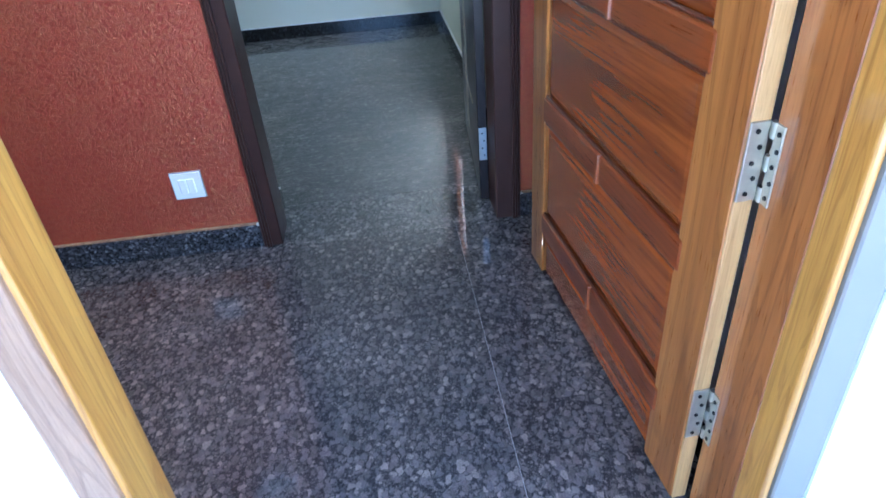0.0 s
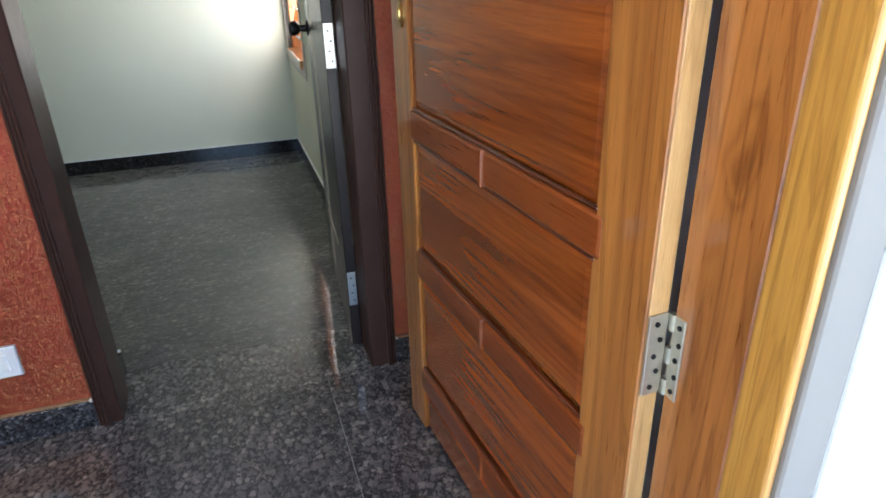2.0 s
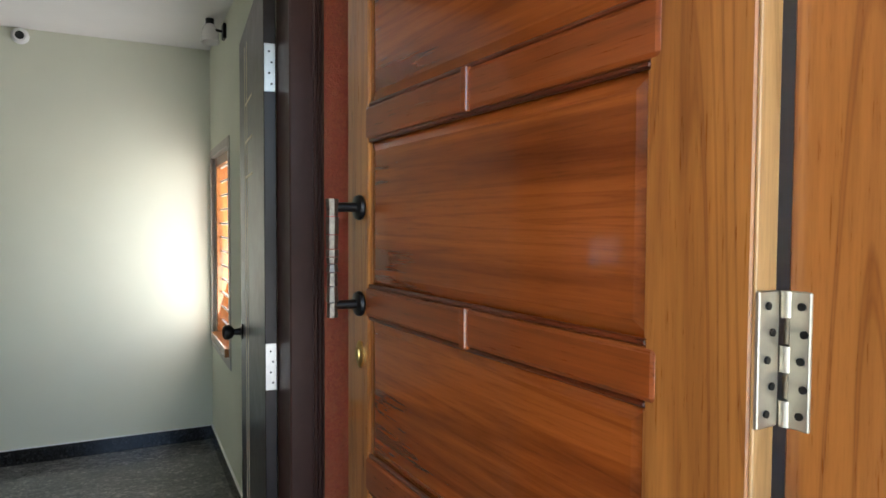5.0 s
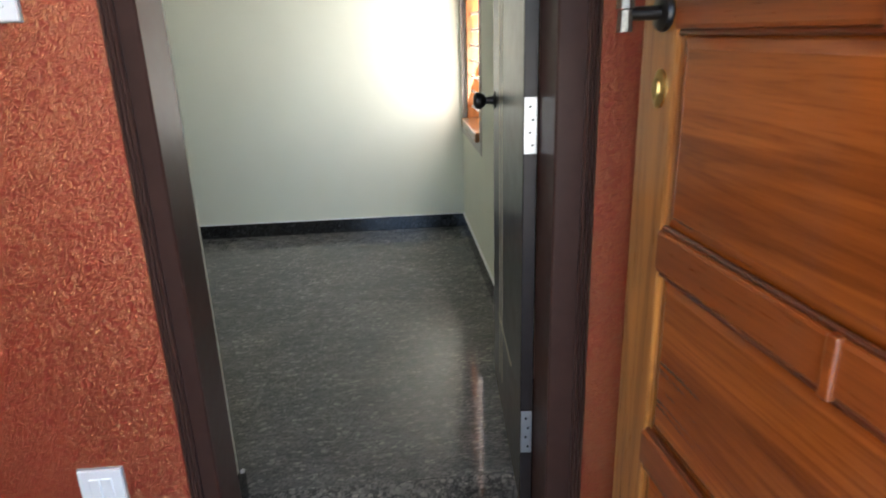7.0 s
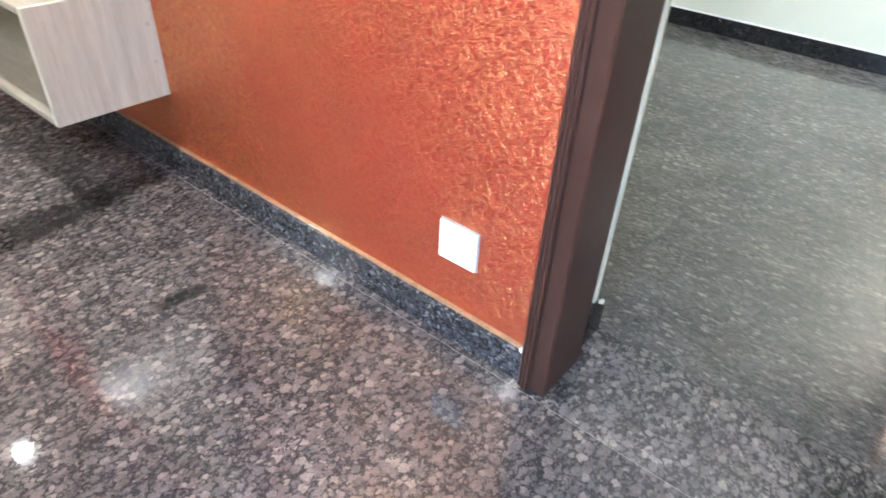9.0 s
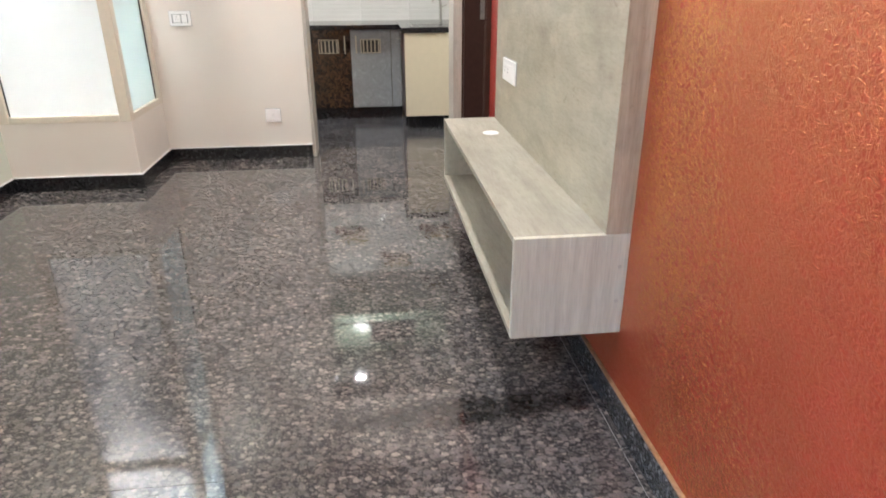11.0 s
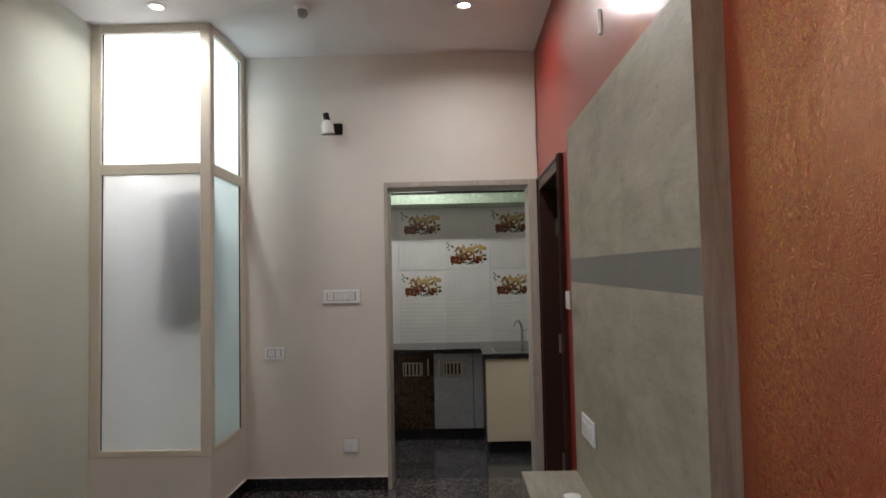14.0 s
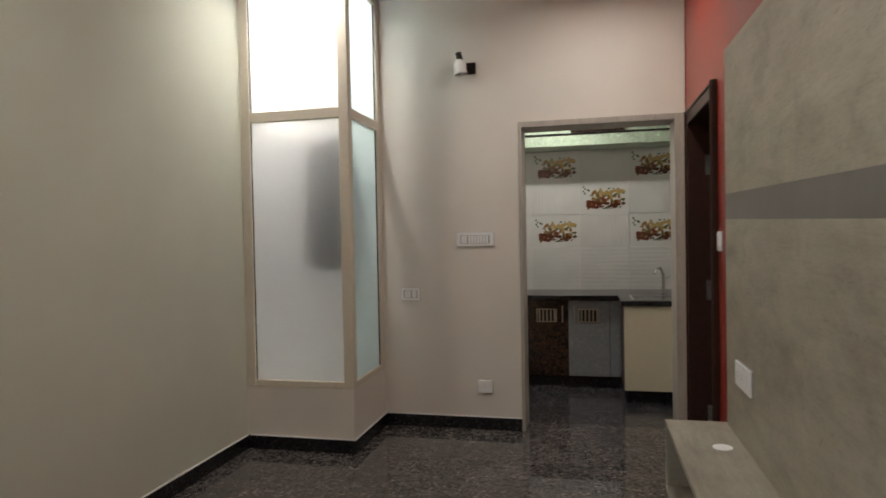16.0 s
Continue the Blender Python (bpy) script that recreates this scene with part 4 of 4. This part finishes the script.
# unseen white floor and liner, added to bounce daylight onto the lower panes
structure("shaft_lining", boxes((FAR, SX - 0.10, LEFT, SY - 0.10, 0.0, 0.02), (FAR, FAR + 0.006, LEFT, SY - 0.05, 0.02, CEIL), (FAR + 0.006, SX - 0.05, LEFT, LEFT + 0.006, 0.02, CEIL)), M["outside_white"], "unseen white lining added to brighten the light shaft", "shaft")
dk = thing("vent_box", "dark grey metal box inside the light shaft behind frosted glass", "vent box")
bm = box(bmesh.new(), -0.03, 0.03, -0.24, 0.21, 1.16, 2.05, 0.01, 2)
bmesh.ops.transform(bm, matrix=pose(-4.045, -2.335, 0, 0, 0, -34), verts=bm.verts)
part("casing", bm, M["vent_grey"], dk)
part("bracket", boxes((FAR + 0.006, -4.06, -2.36, -2.32, 1.86, 1.90)), M["grey_plastic"], dk)

# ---- ceiling fittings ----
# the two fittings at x -1.35 are unseen and go with the added lamps
for x, y in ((-3.60, -2.33), (-3.70, -0.52), (-1.35, -2.33), (-1.35, -0.52)):
    d = thing("downlight", "small round recessed white downlight, switched on", "downlight", pose(x, y, CEIL), "ceiling downlights")
    part("ring", lathe([(0.052, 0.0), (0.052, -0.005), (0.042, -0.008), (0.034, -0.002)]), M["white_plastic"], d, smooth=True)
    part("lens", lathe([(0.034, -0.003), (0.0, -0.004)]), M["lit"], d)
det = thing("ceiling_sensor", "small round white sensor on the ceiling", "sensor", pose(-3.67, -1.49, CEIL))
part("base", lathe([(0.045, 0), (0.045, -0.012), (0.036, -0.02)]), M["white_plastic"], det, smooth=True)
part("eye", lathe([(0.03, -0.018), (0.03, -0.05), (0.022, -0.06), (0.0, -0.062)], pose(0.0, 0, 0, 12, 0, 0)), M["grey_plastic"], det, smooth=True)

# ---- wall lamp ----
wl = thing("wall_lamp", "small wall lamp with black bracket and milky ribbed glass shade", "wall lamp", pose(FAR, -1.43, 2.56) @ FACE_X)
part("back_plate", box(bmesh.new(), -0.03, 0.035, -0.018, 0, -0.04, 0.04, 0.004), M["black_metal"], wl)
part("arm", tubes(((0.0, -0.01, 0.0), (-0.05, -0.06, 0.02), 0.007), ((-0.05, -0.06, 0.02), (-0.06, -0.07, 0.06), 0.007)), M["black_metal"], wl, smooth=True)
part("holder", lathe([(0.017, 0.0), (0.017, 0.05), (0.022, 0.055), (0.022, 0.0)], pose(-0.062, -0.072, 0.045, 0, -14, 0)), M["black_metal"], wl, smooth=True)
part("shade", lathe([(0.022, 0.05), (0.036, 0.03), (0.045, 0.0), (0.043, -0.03), (0.048, -0.05), (0.044, -0.05), (0.039, -0.03), (0.041, 0.0), (0.02, 0.045)],
                    pose(-0.062, -0.072, 0.0, 0, -8, 0)), M["milk_glass"], wl, "milky ribbed glass shade", True)

lamp_copy = copy_thing(wl, pose(BX, 2.02, 2.42, 0, 0, -90))
cc = thing("ceiling_camera", "small round white camera with black lens on the bedroom wall", "camera dome", pose(-0.13, BY, 2.455, -90, 0, 0))
part("base", lathe([(0.045, 0), (0.045, -0.015), (0.032, -0.03), (0.03, -0.03)]), M["white_plastic"], cc, smooth=True)
part("lens", lathe([(0.024, -0.02), (0.022, -0.036), (0.0, -0.042)]), M["black_gap"], cc, smooth=True)

# ---- kitchen opening trim ----
kt = thing("opening_trim", "grey-brown laminate lining round the kitchen opening", "door lining")
part("side", box(bmesh.new(), FAR - T - 0.01, FAR + 0.012, -1.105, -1.080, 0, 2.165, 0.002), M["stone_frame"], kt)
part("side", box(bmesh.new(), FAR - T - 0.01, FAR + 0.012, -0.072, -0.004, 0, 2.165, 0.002), M["stone_frame"], kt)
part("head", box(bmesh.new(), FAR - T - 0.01, FAR + 0.012, -1.080, -0.072, 2.125, 2.165, 0.002), M["stone_frame"], kt)

# ---- kitchen ----
CF = -5.85


def cabinet(name, label, m, w, h, d, mat, vent, handle_side):
    c = thing(name, label, "cabinet", m, "kitchen cabinets")
    part("body", box(bmesh.new(), -d, -0.02, -w / 2, w / 2, 0, h, 0.001), M["dark_paint"], c)
    dr = part("door", box(bmesh.new(), -0.02, 0, -w / 2 + 0.002, w / 2 - 0.002, 0.002, h - 0.002, 0.002), mat, c)
    if vent:
        v = part("vent", boxes((-0.002, 0.003, -0.09, 0.09, h - 0.20, h - 0.192), (-0.002, 0.003, -0.09, 0.09, h - 0.088, h - 0.08), (-0.002, 0.003, -0.09, -0.082, h - 0.2, h - 0.08),
                               (-0.002, 0.003, 0.082, 0.09, h - 0.2, h - 0.08)), M["nickel"], dr, "ventilation grille")
        part("backing", boxes((-0.001, 0.001, -0.082, 0.082, h - 0.192, h - 0.088)), M["black_gap"], dr)
        for i in range(5):
            part("slat", boxes((-0.001, 0.0025, -0.07 + 0.034 * i, -0.058 + 0.034 * i, h - 0.19, h - 0.09)), M["nickel"], dr)
    if handle_side:
        y = handle_side * (w / 2 - 0.05)
        part("handle", tubes(((0.022, y, h - 0.20), (0.022, y, h - 0.05), 0.006), ((0, y, h - 0.18), (0.022, y, h - 0.18), 0.005), ((0, y, h - 0.07), (0.022, y, h - 0.07), 0.005), seg=10), M["nickel"], dr, smooth=True)
    return c


cabinet("base_cabinet", "brown marble-look kitchen cabinet with a vent grille", pose(CF, -1.015, 0.10), 0.385, 0.685, 0.55, M["dark_marble"], True, 1)
cabinet("base_cabinet", "blue-grey stone-look kitchen cabinet with a vent grille", pose(CF, -0.642, 0.10), 0.360, 0.685, 0.55, M["grey_marble"], True, -1)
cabinet("base_cabinet", "narrow blue-grey filler cabinet in the kitchen corner", pose(CF, -0.415, 0.10), 0.092, 0.685, 0.55, M["grey_marble"], False, 0)
cabinet("base_cabinet", "brown marble-look cabinet at the kitchen's end", pose(CF, -1.50, 0.10), 0.58, 0.685, 0.55, M["dark_marble"], False, 0)
cabinet("sink_cabinet", "plain cream laminate cabinet below the sink", pose(-5.36, 0.115, 0.10), 0.965, 0.69, 0.45, M["cream_lam"], False, 0)
structure("plinth", boxes((CF - 0.5, CF - 0.03, -1.8, -0.37, 0, 0.10), (CF, -5.40, -0.34, 0.6, 0, 0.10)), M["black_stone"], "black stone plinth below the cabinets", "plinth")
wt = thing("worktop", "black polished stone worktop with a sunken sink", "worktop")
part("slab", boxes((KB + 0.012, CF + 0.03, -1.8, -0.39, 0.787, 0.828), (KB + 0.012, -5.33, -0.39, 0.6, 0.79, 0.831), bevel=0.003), M["black_stone"], wt)
part("sink_rim", boxes((-5.80, -5.40, -0.30, -0.28, 0.831, 0.836), (-5.80, -5.40, 0.18, 0.20, 0.831, 0.836), (-5.80, -5.78, -0.28, 0.18, 0.831, 0.836), (-5.42, -5.40, -0.28, 0.18, 0.831, 0.836), bevel=0.002), M["steel"], wt, "steel sink rim")
tap = thing("tap", "chrome swan-neck kitchen tap", "tap", pose(-6.0, -0.02, 0.831))
part("body", tubes(((0, 0.03, 0), (0, 0.03, 0.17), 0.013), ((0, 0.03, 0.17), (0.03, 0.0, 0.235), 0.010), ((0.03, 0.0, 0.235), (0.08, -0.04, 0.225), 0.009), ((0.08, -0.04, 0.225), (0.10, -0.055, 0.18), 0.009)), M["steel"], tap, smooth=True)
part("lever", tubes(((0, 0.03, 0.13), (-0.03, 0.09, 0.15), 0.006)), M["steel"], tap, smooth=True)
loft = thing("loft_shelf", "pale green marble-look loft shelf over the worktop", "shelf")
part("slab", box(bmesh.new(), KB + 0.012, KB + 0.40, -1.8, 0.6, 2.19, 2.29, 0.002), M["green_marble"], loft)
part("lip", box(bmesh.new(), KB + 0.39, KB + 0.41, -1.8, 0.6, 2.29, 2.305, 0.001), M["black_stone"], loft)
part("shutter", box(bmesh.new(), KB + 0.36, KB + 0.385, -1.8, 0.6, 2.305, 2.68, 0.001), M["green_marble"], loft)
part("panel", box(bmesh.new(), KB + 0.386, KB + 0.41, -0.78, -0.30, 2.31, 2.55, 0.001), M["dark_marble"], loft, "dark brown marble-look panel")

# ---- bedroom window ----
win = thing("window_1", "teak window frame with cream horizontal grille rods", "window")
tagged(win, kind="structure")
for nm, s in (("frame_side", (BX + 0.02, BX + 0.12, WY0, WY0 + 0.06, WZ0, WZ1)), ("frame_side", (BX + 0.02, BX + 0.12, WY1 - 0.06, WY1, WZ0, WZ1)),
              ("frame_head", (BX + 0.02, BX + 0.12, WY0 + 0.06, WY1 - 0.06, WZ1 - 0.06, WZ1)), ("sill", (BX - 0.02, BX + 0.12, WY0 + 0.06, WY1 - 0.06, WZ0, WZ0 + 0.05))):
    part(nm, box(bmesh.new(), *s, 0.003), M["teak_jamb"], win)
for nm, s in (("trim", (BX - 0.006, BX + 0.02, WY0 - 0.05, WY0, WZ0 - 0.05, WZ1 + 0.05)), ("trim", (BX - 0.006, BX + 0.02, WY1, WY1 + 0.05, WZ0 - 0.05, WZ1 + 0.05)),
              ("trim", (BX - 0.006, BX + 0.02, WY0, WY1, WZ1, WZ1 + 0.05)), ("trim", (BX - 0.006, BX + 0.02, WY0, WY1, WZ0 - 0.05, WZ0))):
    part(nm, box(bmesh.new(), *s, 0.002), M["stone_frame"], win)
for i in range(12):
    z = WZ0 + 0.12 + i * 0.087
    part("grille_rod", tubes(((BX + 0.05, WY0 + 0.055, z), (BX + 0.05, WY1 - 0.055, z), 0.007), seg=8), M["grille"], win, smooth=True)

for y0 in (WY1 - 0.075, WY0 + 0.04):
    sh2 = part("shutter", box(bmesh.new(), BX + 0.14, BX + 0.50, y0, y0 + 0.03, WZ0 + 0.05, WZ1 - 0.06, 0.003), M["teak_rail"], win, "teak shutter folded outwards")

# ---- tiles behind the worktop ----
tiles = structure("tile_backing", boxes((KB, KB + 0.004, -1.8, 0.6, 0.82, 2.3)), M["white_ceiling"], "white glazed tiles with printed food pictures", "tiles")
TW, TH = 0.465, 0.315


def tile_mesh(ribs, upright):
    bm = bmesh.new()
    g = 0.001
    box(bm, 0.0, 0.007, g, TW - g, g, TH - g, 0.001)
    n = ribs
    for i in range(n):
        if upright:
            w = TW / n
            box(bm, 0.006, 0.0105, w * i + w * 0.1, w * (i + 1) - w * 0.1, 0.006, TH - 0.006, 0.002)
        else:
            w = TH / n
            box(bm, 0.006, 0.0105, 0.006, TW - 0.006, w * i + w * 0.1, w * (i + 1) - w * 0.1, 0.002)
    return mesh_of("wall_tile", bm, M["tile"])


smooth_tile = mesh_of("wall_tile", box(bmesh.new(), 0.0, 0.007, 0.001, TW - 0.001, 0.001, TH - 0.001, 0.001), M["tile"])
rib_v, rib_h = tile_mesh(15, True), tile_mesh(8, False)


def food_print(y, z):
    """A printed still life: dark fruit below, pale bread and cheese above, small leaves round it."""
    rnd = random.Random(7)
    zones = {0: (0.25, 0.160, 0.085, 0.035, 34), 1: (0.22, 0.098, 0.105, 0.018, 40), 2: (0.275, 0.195, 0.070, 0.026, 30),
             3: (0.14, 0.125, 0.050, 0.030, 24), 4: (0.25, 0.140, 0.120, 0.055, 26)}
    for ci, mat in enumerate(M["tile_print"]):
        cu, cv, su, sv, count = zones[ci]
        bm = bmesh.new()
        for n in range(count):
            u = min(0.415, max(0.085, rnd.gauss(cu, su)))
            v = min(0.250, max(0.070, rnd.gauss(cv, sv)))
            r = rnd.uniform(0.008, 0.021) * (0.7 if ci == 4 else 1.0)
            bmesh.ops.create_circle(bm, cap_ends=True, segments=9, radius=r, matrix=pose(KB + 0.0115 + 0.00006 * ((n * 5 + ci) % 25) + 0.000002 * n, y + u, z + v, 90, 0, 90)
                                    @ pose(0, 0, 0, 0, 0, rnd.uniform(-20, 20) if ci in (1, 3) else rnd.uniform(0, 180)) @ Matrix.Diagonal((1.4, 0.75, 1, 1)))
        part("print", bm, mat, tiles)
    # small dark motifs in the corner and below
    part("print", boxes(*[(KB + 0.0115, KB + 0.0122, y + 0.03 + 0.014 * (i % 2), y + 0.046 + 0.014 * (i % 2), z + 0.265 - 0.022 * i, z + 0.282 - 0.022 * i) for i in range(4)],
                        *[(KB + 0.0115, KB + 0.0122, y + 0.22 + 0.018 * i, y + 0.233 + 0.018 * i, z + 0.052, z + 0.068) for i in range(5)]), M["tile_print"][4], tiles)


Y0, ZT0 = -1.18 - 2 * TW, 1.245
for r in range(-2, 4):
    for c in range(0, 6):
        y, z = Y0 + c * TW, ZT0 + r * TH
        if y > 0.6 or z + TH < 0.83 or z > 2.2:
            continue
        pic = r >= 0 and (r + c) % 2 == 0
        me = smooth_tile if pic else (rib_v if r >= 0 else rib_h)
        ob = new("wall_tile", me)
        ob.parent = tiles
        ob.location = (KB + 0.004, y, z)
        if pic and -1.3 < y < 0.1:
            food_print(y, z)
